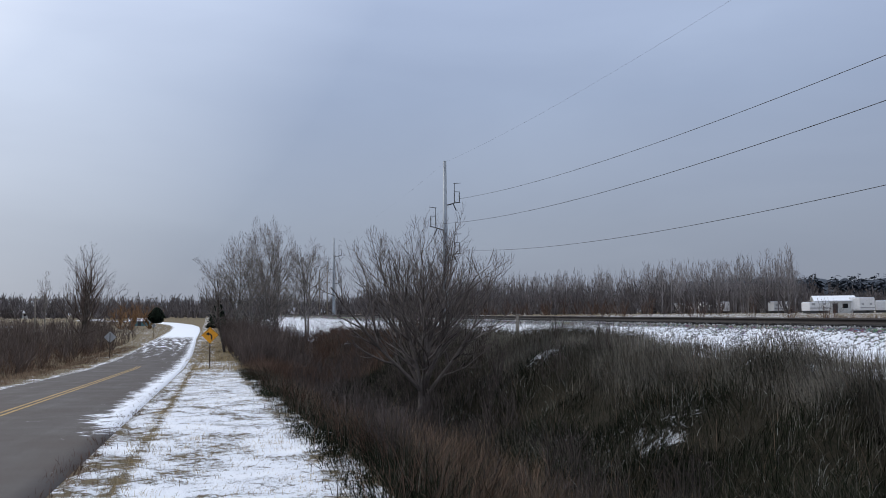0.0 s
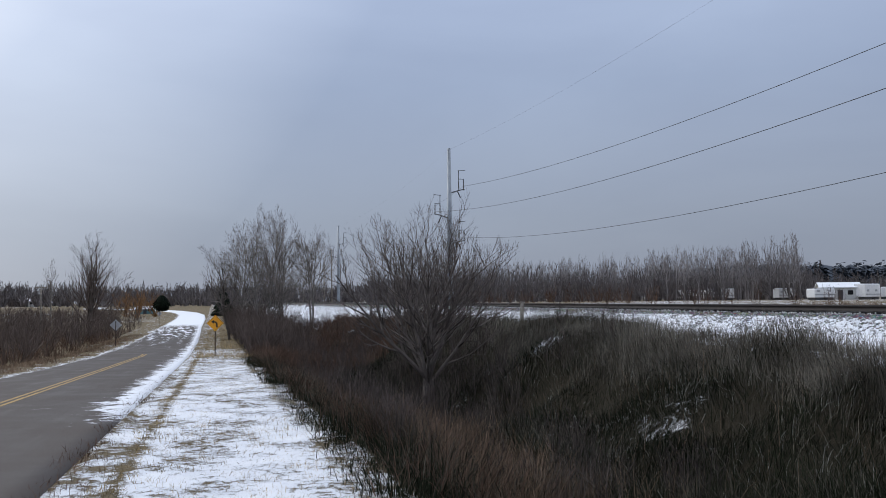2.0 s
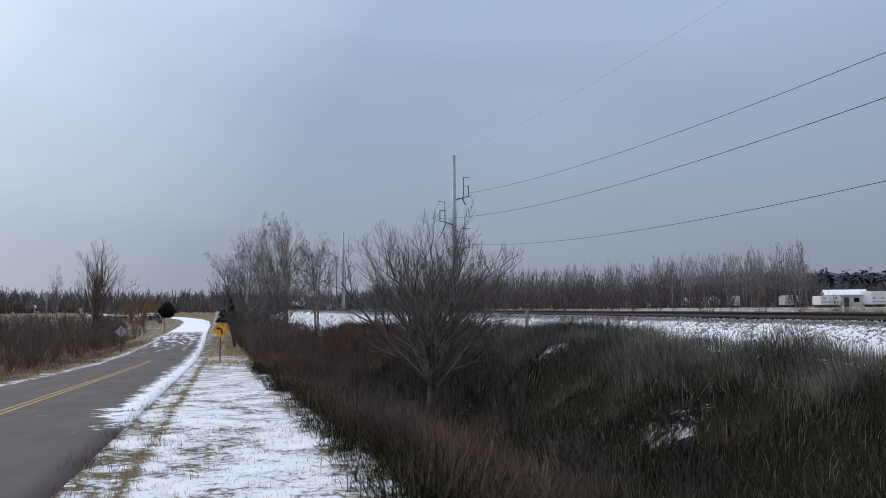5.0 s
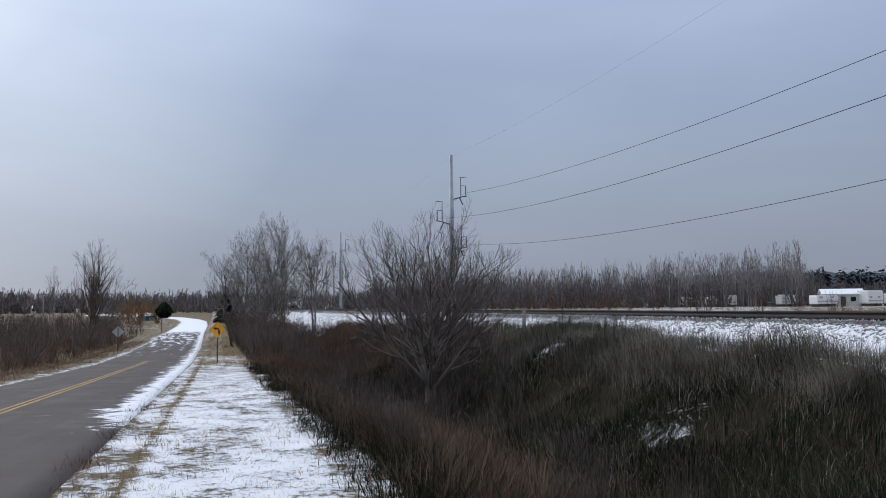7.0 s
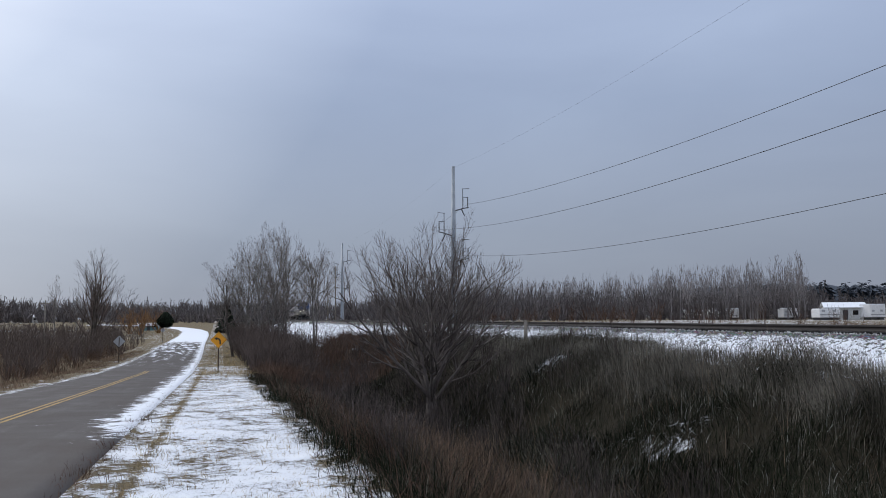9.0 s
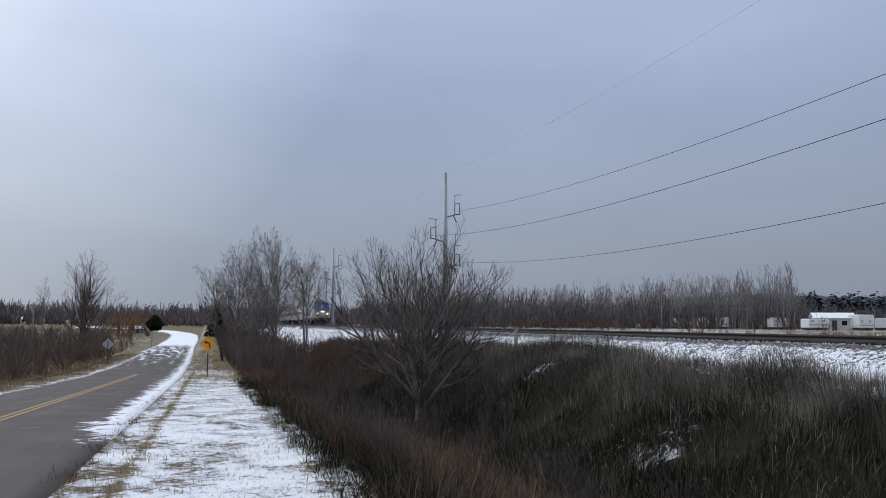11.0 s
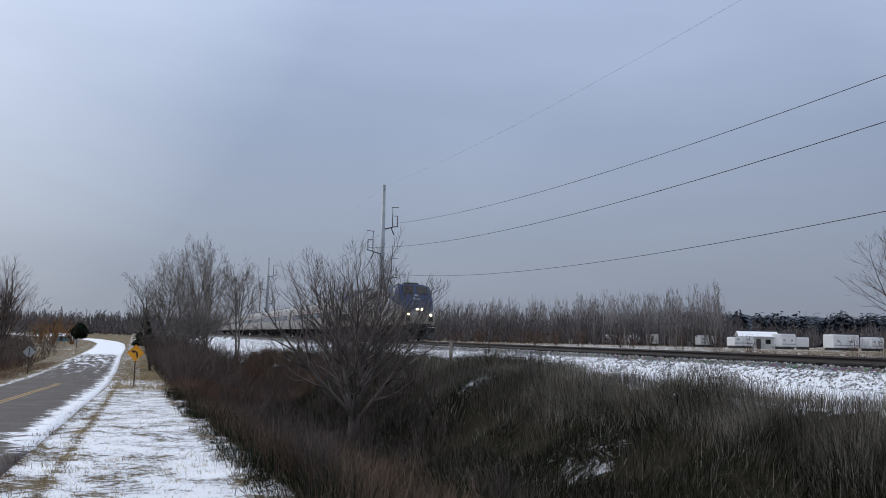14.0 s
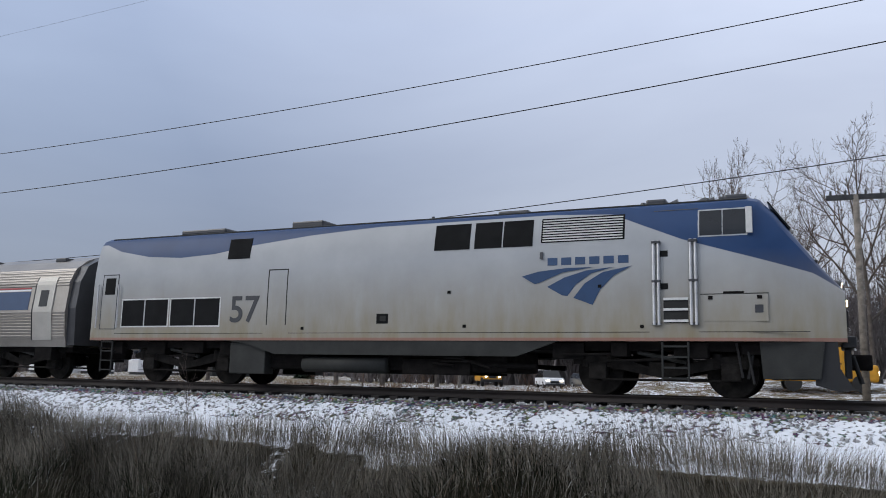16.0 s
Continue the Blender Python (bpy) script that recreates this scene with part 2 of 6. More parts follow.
M_BRUSH = mat("bare_brush", (0.098, 0.080, 0.072), 0.9, var=0.5, scale=0.5, fine=8, bump=0, spec=0.1, island=0.5)
M_BARK = mat("grey_bark", (0.115, 0.098, 0.085), 0.9, var=0.45, scale=2, fine=20, bump=0.3, spec=0.1)
M_TWIG = mat("brown_twigs", (0.125, 0.098, 0.085), 0.9, var=0.4, scale=0.5, fine=8, bump=0, spec=0.1, island=0.35)
M_SHRUB = mat("grey_brown_twigs", (0.150, 0.128, 0.116), 0.9, var=0.4, scale=1.2, fine=12, bump=0, spec=0.1, island=0.35)
M_PALE = mat("pale_bark", (0.20, 0.185, 0.17), 0.9, var=0.45, scale=3, fine=20, bump=0.3, spec=0.1)
M_PALETWIG = mat("pale_twigs", (0.20, 0.175, 0.158), 0.9, var=0.35, scale=0.5, fine=8, bump=0, spec=0.1, island=0.35)
M_WILLOW = mat("willow_twigs", (0.26, 0.15, 0.075), 0.9, var=0.4, scale=0.5, fine=8, bump=0, spec=0.1, island=0.3)
M_WOODS = mat("far_woods", (0.165, 0.148, 0.146), 0.95, var=0.4, scale=0.05, fine=2, bump=0, spec=0.05, island=0.3)
# twigs of the tall far woods, paled in the colour to stand for haze
M_WOODTOP = mat("hazed_woods_twigs", (0.27, 0.25, 0.245), 0.95, var=0.35, scale=0.05, fine=2, bump=0, spec=0.05, island=0.3)
# distance haze is mixed into the forest colour: bluer and lighter than near conifers
M_HAZERIDGE = mat("far_forest", (0.070, 0.082, 0.100), 0.95, var=0.35, scale=0.03, fine=0.5, bump=0, spec=0.05, island=0.3)
M_CONIFER = mat("conifer_needles", (0.028, 0.040, 0.026), 0.9, var=0.5, scale=2, fine=12, bump=0, spec=0.1, island=0.5)
M_STEEL = mat("galvanised_steel", (0.30, 0.33, 0.36), 0.5, 0.5, var=0.2, scale=1)
M_DARKSTEEL = mat("dark_steel", (0.055, 0.057, 0.060), 0.55, 0.4, var=0.4)
M_WIRE = mat("dark_cable", (0.035, 0.035, 0.038), 0.6, 0.3, bump=0)
M_WOOD = mat("weathered_wood", (0.22, 0.195, 0.165), 0.9, var=0.45, scale=5)
M_SIGN = mat("sign_yellow", (0.85, 0.36, 0.012), 0.45, var=0.08, bump=0)
M_SIGNBACK = mat("sign_back_aluminium", (0.42, 0.43, 0.44), 0.5, 0.4, var=0.15, bump=0)
M_BLACK = mat("black_paint", (0.012, 0.012, 0.013), 0.5, var=0.2, bump=0)
M_POST = mat("rusty_post", (0.075, 0.05, 0.038), 0.7, 0.3, var=0.4)
M_UNDER = mat("grimy_underframe", (0.010, 0.009, 0.0085), 0.9, 0.0, spec=0.1, var=0.5, scale=4, fine=25, bump=0.4)
M_BOGIE = mat("dusty_bogie_steel", (0.016, 0.0145, 0.013), 0.9, 0.0, spec=0.15, var=0.6, scale=5, fine=25, bump=0.4)
M_SKIRT = mat("grey_skirt", (0.028, 0.029, 0.027), 0.65, 0.0, spec=0.25, var=0.35, scale=2)
M_GLASS = mat("dark_glass", (0.012, 0.014, 0.016), 0.15, var=0.1, bump=0, spec=0.45)
M_GRILLE = mat("black_grille", (0.009, 0.0095, 0.010), 0.8, spec=0.15, var=0.3, fine=50, bump=0.5)
M_BLUE = mat("livery_blue", (0.020, 0.056, 0.135), 0.4, var=0.12, bump=0)
M_WHITE = mat("white_paint", (0.80, 0.80, 0.80), 0.5, var=0.1, bump=0.05)
M_RED = mat("livery_red", (0.33, 0.045, 0.05), 0.45, var=0.15, bump=0)
M_CHROME = mat("handrail_steel", (0.62, 0.62, 0.62), 0.35, 0.7, var=0.15, bump=0)
M_COACH = mat("stainless_coach", (0.33, 0.305, 0.275), 0.34, 0.65, var=0.2, scale=0.8, fine=25, bump=0.05)
M_DOOR = mat("door_steel", (0.46, 0.44, 0.40), 0.42, 0.3, var=0.15, scale=1.5, fine=25, bump=0.03)
M_LAMP = mat("lit_headlight", (1, 0.95, 0.85), 0.3, var=0, bump=0, emit=((1.0, 0.66, 0.32), 60.0))
M_CARLAMP = mat("lit_car_lamp", (1, 0.95, 0.85), 0.3, var=0, bump=0, emit=((1.0, 0.86, 0.6), 5.0))
M_BUS = mat("bus_yellow", (0.62, 0.30, 0.02), 0.45, var=0.12, bump=0)
M_SILVER = mat("silver_paint", (0.45, 0.46, 0.47), 0.35, 0.4, var=0.12, bump=0)
M_DKGREY = mat("dark_grey_paint", (0.06, 0.062, 0.068), 0.35, 0.3, var=0.12, bump=0)
M_RUBBER = mat("rubber", (0.02, 0.02, 0.02), 0.85, var=0.3)
M_TEAL = mat("teal_siding", (0.10, 0.22, 0.24), 0.7, var=0.15)
M_SIDING = mat("pale_siding", (0.62, 0.62, 0.60), 0.7, var=0.15)

# ---- helpers of this scene ----


def mesh_np(name, verts, faces, material, smooth=False):
    """A mesh from arrays: all faces have the same number of corners."""
    verts, faces = np.asarray(verts, dtype=np.float32), np.asarray(faces, dtype=np.int32)
    me = bpy.data.meshes.new(name)
    n, k = faces.shape
    me.vertices.add(len(verts))
    me.vertices.foreach_set("co", verts.ravel())
    me.loops.add(n * k)
    me.loops.foreach_set("vertex_index", faces.ravel())
    me.polygons.add(n)
    me.polygons.foreach_set("loop_start", np.arange(0, n * k, k, dtype=np.int32))
    if smooth:
        me.polygons.foreach_set("use_smooth", np.ones(n, dtype=bool))
    me.update(calc_edges=True)
    me.materials.append(material)
    return me


def thing(name, label, category, m=None, group="", kind=""):
    ob = new(name)
    ob.empty_display_size = 0.2
    if m is not None:
        ob.matrix_basis = m
    return tagged(ob, label, category, group, kind)


def part(name, bm, material, parent, label="", smooth=False):
    """Links a bmesh, or a finished mesh, as one object under a thing or a part."""
    if isinstance(bm, bmesh.types.BMesh):
        me = bpy.data.meshes.new(name)
        bm.to_mesh(me)
        bm.free()
        me.materials.append(material)
        if smooth:
            me.polygons.foreach_set("use_smooth", np.ones(len(me.polygons), dtype=bool))
    else:
        me = bm
    ob = new(name, me)
    ob.parent = parent
    if label:
        tagged(ob, label)
    return ob


def box(bm, x0, x1, y0, y1, z0, z1, bevel=0.0):
    got = bmesh.ops.create_cube(bm, size=1.0)
    bmesh.ops.transform(bm, verts=got["verts"], matrix=Matrix.Translation(((x0 + x1) / 2, (y0 + y1) / 2, (z0 + z1) / 2)) @ Matrix.Diagonal((x1 - x0, y1 - y0, z1 - z0, 1)))
    if bevel:
        edges = list({e for v in got["verts"] for e in v.link_edges})
        bmesh.ops.bevel(bm, geom=edges, offset=bevel, segments=2, affect="EDGES", profile=0.6)
    return bm


def boxed(*args, bevel=0.0):
    return box(bmesh.new(), *args, bevel=bevel)


def rod(bm, p, q, r0, r1=None, sides=10):
    p, q = Vector(p), Vector(q)
    turn = (q - p).to_track_quat("Z", "Y").to_matrix().to_4x4()
    bmesh.ops.create_cone(bm, cap_ends=True, segments=sides, radius1=r0, radius2=r0 if r1 is None else r1, depth=(q - p).length, matrix=Matrix.Translation((p + q) / 2) @ turn)
    return bm


def rodded(*args, **kw):
    return rod(bmesh.new(), *args, **kw)


def prism(bm, outline, y0, y1):
    """An outline in x and z, drawn from y0 to y1."""
    a = [bm.verts.new((x, y0, z)) for x, z in outline]
    b = [bm.verts.new((x, y1, z)) for x, z in outline]
    bm.faces.new(a)
    bm.faces.new(b[::-1])
    for i in range(len(a)):
        j = (i + 1) % len(a)
        bm.faces.new((a[j], a[i], b[i], b[j]))
    bmesh.ops.recalc_face_normals(bm, faces=bm.faces)
    return bm


def smoothstep(a, b, x):
    t = np.clip((x - a) / (b - a), 0, 1)
    return t * t * (3 - 2 * t)


# ---- the lie of the land ----
TRACK_X, RAIL_Z = 19.24, 3.39
BEND_Y, BEND_K = 138.3, 0.000445


def track_at(y):
    """Where the railway runs y metres up the line: place and turn (radians to the right)."""
    if y <= BEND_Y:
        return TRACK_X, y, 0.0
    a = BEND_K * (y - BEND_Y)
    return TRACK_X + (1 - math.cos(a)) / BEND_K, BEND_Y + math.sin(a) / BEND_K, a


def track_x(y):
    q = np.maximum(np.asarray(y, dtype=float) - BEND_Y, 0)
    return TRACK_X + np.minimum(q, 900) ** 2 * BEND_K / 2


def profile(y):
    return np.interp(y, [-200, -60, -20, 0, 20, 40, 60, 80, 120, 160, 200, 250, 300, 360, 500], [3.2, 3.2, 2.7, 2.02, 1.35, 0.67, 0.02, -0.3, -0.4, -0.25, 0.05, 0.65, 1.7, 2.3, 2.6])


def road_x(y):
    """Centre of the road: straight, then a little to the right and a bend to the left."""
    return -4.9 + np.interp(y, [-500, 90, 140, 190, 225, 250, 270, 290, 305], [0, 0, -0.5, -0.5, -1.2, -3.5, -8.5, -19, -36])


def value_noise(x, y, s, seed):
    x, y = np.asarray(x) / s, np.asarray(y) / s
    xi, yi = np.floor(x), np.floor(y)
    fx, fy = x - xi, y - yi
    fx, fy = fx * fx * (3 - 2 * fx), fy * fy * (3 - 2 * fy)
    h = lambda a, b: np.modf(np.abs(np.sin(a * 127.1 + b * 311.7 + seed * 17.3) * 43758.5453))[0]
    return (h(xi, yi) * (1 - fx) + h(xi + 1, yi) * fx) * (1 - fy) + (h(xi, yi + 1) * (1 - fx) + h(xi + 1, yi + 1) * fx) * fy


def land(x, y, rough=True):
    """Height of the ground at x, y (arrays)."""
    x, y = np.asarray(x, dtype=float), np.asarray(y, dtype=float)
    p = profile(y)
    tx = track_x(y) - TRACK_X
    xs = x - tx
    ditch = np.maximum(p - 1.5, -0.7)
    near = np.interp(y, [-40, 30, 75, 110], [1, 1, 0.25, 0])
    ledge = 2.55 * near + (1 - near) * 0.9
    z = np.where(x < 1.9, p, p + (ditch - p) * smoothstep(1.9, 5.2, x))
    shoulder = ditch + (ledge - 0.14 - ditch) * smoothstep(6.5, 12.2, xs)
    up = shoulder + (ledge - shoulder) * smoothstep(12.3, 13.9, xs)
    z = np.where(xs > 7.0, up, z)
    z = np.where(xs > 16.45, ledge + (3.14 - ledge) * np.clip((xs - 16.45) / 1.1, 0, 1), z)
    z = np.where(xs > 21.0, 3.14 + (2.45 - 3.14) * np.clip((xs - 21.0) / 1.6, 0, 1), z)
    z = np.where(xs > 24, 2.45 + 0.35 * smoothstep(24, 60, xs), z)
    z = z + 1.3 * smoothstep(45, 60, x) * (1 - smoothstep(10, 20, y)) * (1 - smoothstep(150, 300, x)) * smoothstep(-120, -60, y)
    left = road_x(y) - 3.1 - x
    z = np.where(left > 0, p - 0.55 * smoothstep(1.6, 4.5, left) + 0.5 * smoothstep(8, 30, left) + (2.9 - p) * smoothstep(60, 330, left), z)
    far = smoothstep(330, 700, np.hypot(x, y))
    z = z * (1 - far) + 2.9 * far
    if rough:
        r = (value_noise(x, y, 2.3, 1) - 0.5) * 0.16 + (value_noise(x, y, 0.6, 2) - 0.5) * 0.06
        tuft = smoothstep(2.6, 4.5, x) * (1 - smoothstep(11.8, 12.6, xs))
        r = r + tuft * ((value_noise(x, y, 3.6, 3) - 0.5) * 1.15 + (value_noise(x, y, 1.5, 4) - 0.5) * 0.70)
        hold = np.where((xs > 16) & (xs < 22.6), 0.25, 1.0) * np.where((x < -1.7) & (left < 0.3), 0.0, 1.0)
        z = z + r * hold
    return z


def build_ground():
    def steps(marks):
        out = []
        for a, b, d in marks:
            out += list(np.arange(a, b, d))
        return np.array(out + [marks[-1][1]])

    xs = steps([(-2600, -600, 200), (-600, -120, 30), (-120, -40, 5), (-40, -12, 1.0), (-12, -8.0, 0.4), (-8.0, -2.2, 0.8), (-2.2, 2.6, 0.16), (2.6, 24, 0.35), (24, 60, 2), (60, 160, 8), (160, 600, 40), (600, 2600, 250)])
    ys = steps([(-2600, -500, 300), (-500, -60, 25), (-60, -6, 2.0), (-6, 40, 0.3), (40, 90, 0.8), (90, 330, 2.5), (330, 700, 20), (700, 3200, 250)])
    X, Y = np.meshgrid(xs, ys)
    Z = land(X, Y)
    n, k = Y.shape
    i = np.arange(n * k).reshape(n, k)
    faces = np.stack([i[:-1, :-1], i[:-1, 1:], i[1:, 1:], i[1:, :-1]], -1).reshape(-1, 4)
    me = mesh_np("ground", np.stack([X, Y, Z], -1).reshape(-1, 3), faces, M_GROUND, True)
    left = road_x(Y) - 3.1 - X
    rel = X - (track_x(Y) - TRACK_X)
    snow = np.full(X.shape, 0.22)
    verge = (X > -1.55) & (X < 2.0) & (Y < 70)
    snow = np.where(verge, 0.525 + 0.06 * (np.abs(X - 0.1) < 1.3) - 0.06 * smoothstep(30, 55, Y), snow)
    snow = np.where((X > -1.95) & (X <= -0.92) & (Y < 70), 0.40 + 0.13 * (X < -1.18) - 0.08 * (X < -1.66), snow)
    snow = np.where((X > 2.0) & (rel < 13.0), 0.20 + 0.17 * (value_noise(X, Y, 2.6, 12) > 0.62), snow)
    high = (rel > 13.2) & (rel < 24)
    snow = np.where(high, 0.85, snow)
    snow = np.where((rel > 13.2) & (rel < 16.5) & (Y < 60), 0.95, snow)
    snow = np.where((rel > 10.5) & (rel <= 13.2) & (Y > 92), 0.72, snow)
    snow = np.where((rel > 17.4) & (rel < 21.2), 0.35, snow)
    snow = np.where(rel >= 24, 0.28 + 0.25 * value_noise(X, Y, 30, 5), snow)
    snow = np.where((left > -0.2) & (left < 0.5), 0.49, snow)
    snow = np.where((left >= 0.7) & (left < 5), 0.36, snow)
    snow = np.where((Y > 70) & (X > -2.2) & (X < 0.5) & (left < 0), 0.42, snow)
    snow = np.where((left > 5) & (Y > 190), 0.24 + 0.25 * value_noise(X, Y, 25, 6), snow)
    stone = np.where((rel > 16.4) & (rel < 22.8), 1.0, 0.0)
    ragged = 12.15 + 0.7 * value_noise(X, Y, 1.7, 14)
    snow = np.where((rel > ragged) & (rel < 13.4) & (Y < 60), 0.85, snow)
    # where shade under bank and ditch grass is painted into the ground
    grass_shade = np.where((X > 2.1) & (rel < ragged), 0.9, 0.0)
    for nm, val in (("snow", snow), ("stone", stone), ("grass_shade", grass_shade)):
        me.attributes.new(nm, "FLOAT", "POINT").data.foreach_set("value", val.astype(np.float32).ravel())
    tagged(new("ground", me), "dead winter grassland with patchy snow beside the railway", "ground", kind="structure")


def build_road():
    ys = np.concatenate([np.arange(-60, 90, 1.0), np.arange(90, 330, 2.0)])
    us = np.linspace(0, 6.3, 15)
    cx = road_x(ys)
    along = np.concatenate([[0], np.cumsum(np.hypot(np.diff(cx), np.diff(ys)))]) - 60
    slope = np.gradient(cx, ys)
    nx, ny = 1 / np.hypot(1, slope), -slope / np.hypot(1, slope)
    off = 3.15 - us
    X, Y = cx[:, None] + nx[:, None] * off, ys[:, None] + ny[:, None] * off
    Z = profile(ys)[:, None] + 0.05 - 0.012 * np.abs(off)[None, :] * 1.0
    Z = Z + np.zeros_like(X)
    n, k = X.shape
    i = np.arange(n * k).reshape(n, k)
    top = np.stack([i[:-1, :-1], i[1:, :-1], i[1:, 1:], i[:-1, 1:]], -1).reshape(-1, 4)
    v = np.stack([X, Y, Z], -1).reshape(-1, 3)
    low = v.copy()
    low[:, 2] -= 0.12
    side = []
    for c in (0, k - 1):
        a, b = i[:-1, c], i[1:, c]
        q = np.stack([a, b, b + n * k, a + n * k], -1)
        side.append(q if c else q[:, ::-1])
    me = mesh_np("road", np.concatenate([v, low]), np.concatenate([top] + side), M_ROAD, True)
    uv = me.uv_layers.new(name="across_along")
    U = np.tile(us, n)
    V = np.repeat(along, k)
    U, V = np.concatenate([U, U]), np.concatenate([V, V])
    idx = np.empty(len(me.loops), dtype=np.int32)
    me.loops.foreach_get("vertex_index", idx)
    uv.data.foreach_set("uv", np.stack([U[idx], V[idx]], -1).astype(np.float32).ravel())
    road = tagged(new("road", me), "damp worn asphalt country road with blown snow at its edges", "road", kind="structure")
    for d in (-0.11, 0.11):
        yy = ys[(ys > -60) & (ys < 64)]
        c = road_x(yy) + d
        z = profile(yy) + 0.054
        a = np.stack([c - 0.05, yy, z], -1)
        b = np.stack([c + 0.05, yy, z], -1)
        m = len(yy)
        f = np.stack([np.arange(m - 1), np.arange(m - 1) + m, np.arange(1, m) + m, np.arange(1, m)], -1)
        part("centre_line", mesh_np("centre_line", np.concatenate([a, b]), f, M_YELLOW), None, road, "faded yellow line")


def build_track():
    track = thing("railway_track", "single railway track of rusty rails on dark timber sleepers", "railway track", kind="structure")
    prof = [(-0.07, -0.172), (-0.07, -0.155), (-0.012, -0.13), (-0.012, -0.045), (-0.037, -0.035), (-0.037, -0.006), (-0.03, 0.0), (0.03, 0.0), (0.037, -0.006), (0.037, -0.035), (0.012, -0.045), (0.012, -0.13), (0.07, -0.155), (0.07, -0.172)]
    ys = np.concatenate([np.arange(-160, 140, 10.0), np.arange(140, 760, 10.0)])
    for side in (-0.753, 0.753):
        v = []
        for y in ys:
            x, yy, a = track_at(float(y))
            for px, pz in prof:
                o = side + px
                v.append((x + o * math.cos(a), yy - o * math.sin(a), RAIL_Z + pz))
        k, n = len(prof), len(ys)
        i = np.arange(n * k).reshape(n, k)
        j = np.roll(i, -1, axis=1)
        f = np.stack([i[:-1], j[:-1], j[1:], i[1:]], -1).reshape(-1, 4)
        part("rail", mesh_np("rail", v, f, M_RAIL), None, track).parent = track
    bm = boxed(-1.3, 1.3, -0.115, 0.115, -0.36, -0.172, bevel=0.012)
    first = part("sleeper", bm, M_TIE, track)
    rest = []
    base = np.array([(sx * 1.3, sy * 0.115, z) for z in (-0.36, -0.172) for sx, sy in ((-1, -1), (1, -1), (1, 1), (-1, 1))])
    quads = np.array([(0, 1, 2, 3), (4, 5, 6, 7), (0, 1, 5, 4), (1, 2, 6, 5), (2, 3, 7, 6), (3, 0, 4, 7)])
    count = 0
    for k in range(1300):
        x, y, a = track_at(-45 + k * 0.53)
        turn = random.uniform(-0.6, 0.6) - math.degrees(a)
        if count < 290:
            ob = first if count == 0 else new("sleeper", first.data)
            ob.parent = track
            ob.matrix_basis = pose(x + random.uniform(-0.03, 0.03), y, RAIL_Z, 0, 0, turn)
            count += 1
        else:
            m = pose(x, y, RAIL_Z, 0, 0, turn)
            rest.append(np.array([m @ Vector(p) for p in base]))
    n = len(rest)
    v = np.concatenate(rest)
    f = (quads[None] + (np.arange(n) * 8)[:, None, None]).reshape(-1, 4)
    ob = part("far_sleepers", mesh_np("far_sleepers", v, f, M_TIE), None, track)
    ob.parent = track
    tagged(ob, kind="stuff")


def build_stones():
    rng = np.random.default_rng(4)
    n = 9000
    y = rng.uniform(-12, 70, n) ** 1.0
    x = TRACK_X + np.where(rng.random(n) < 0.75, rng.uniform(-2.9, -1.25, n), rng.uniform(-1.2, 1.2, n))
    z = land(x, y)
    r = rng.uniform(0.018, 0.045, n)
    octa = np.array([(1, 0, 0), (-1, 0, 0), (0, 1, 0), (0, -1, 0), (0, 0, 1), (0, 0, -1)], dtype=float)
    f = np.array([(0, 2, 4), (2, 1, 4), (1, 3, 4), (3, 0, 4), (2, 0, 5), (1, 2, 5), (3, 1, 5), (0, 3, 5)])
    v = octa[None] * r[:, None, None] * rng.uniform(0.6, 1.5, (n, 6, 1)) + np.stack([x, y, z + r * 0.35], -1)[:, None]
    tagged(new("ballast", mesh_np("ballast", v.reshape(-1, 3), (f[None] + (np.arange(n) * 6)[:, None, None]).reshape(-1, 3), M_STONE)), "loose grey ballast stones dusted with snow", "ballast", kind="stuff")


# ---- poles, wires and signs ----
POLES = [(24.0, 85.0), (24.0, 169.0), (24.0, -20.0)]


def steel_pole(x, y, h=16.6, arms=True, label="tall grey steel power pole with insulator arms beside the railway"):
    z = float(land(x, y, False))
    top = 19.9 - (0.9 if y > 150 else 0) + (1.4 if y < 0 else 0)
    t = thing("power_pole", label, "power pole", pose(x, y, z), "power poles along the railway")
    part("shaft", rodded((0, 0, -0.3), (0, 0, top - z), 0.36, 0.17, sides=16), M_STEEL, t, smooth=True)
    for dz, side in ((15.4, 1), (12.7, -1), (9.9, 1)):
        a = dz - z
        bm = bmesh.new()
        rod(bm, (0, 0, a - 0.35), (side * 1.15, 0, a), 0.07, 0.05, 8)
        rod(bm, (side * 1.15, 0, a), (side * 1.7, 0, a + 0.1), 0.05, 0.05, 8)
        arm = part("arm", bm, M_DARKSTEEL, t)
        for k, hh in ((1.05, 2.1), (1.6, 1.2)):
            bm = bmesh.new()
            rod(bm, (side * k, 0, a), (side * k, 0, a + hh), 0.035, 0.035, 8)
            for q in range(6):
                rod(bm, (side * k, 0, a + 0.25 + q * 0.14), (side * k, 0, a + 0.31 + q * 0.14), 0.085, 0.06, 8)
            part("insulator", bm, M_DARKSTEEL, arm, "stacked dark insulator")
        part("cross_tube", rodded((side * 1.0, 0, a + 1.2), (side * 1.65, 0, a + 1.2), 0.03), M_DARKSTEEL, arm)
        part("top_tube", rodded((side * 0.95, 0, a + 2.1), (side * 1.75, 0, a + 2.16), 0.03), M_DARKSTEEL, arm)
        part("brace", rodded((side * 0.9, 0, a - 0.1), (side * 1.25, 0, a - 0.85), 0.06), M_DARKSTEEL, arm)
    return t


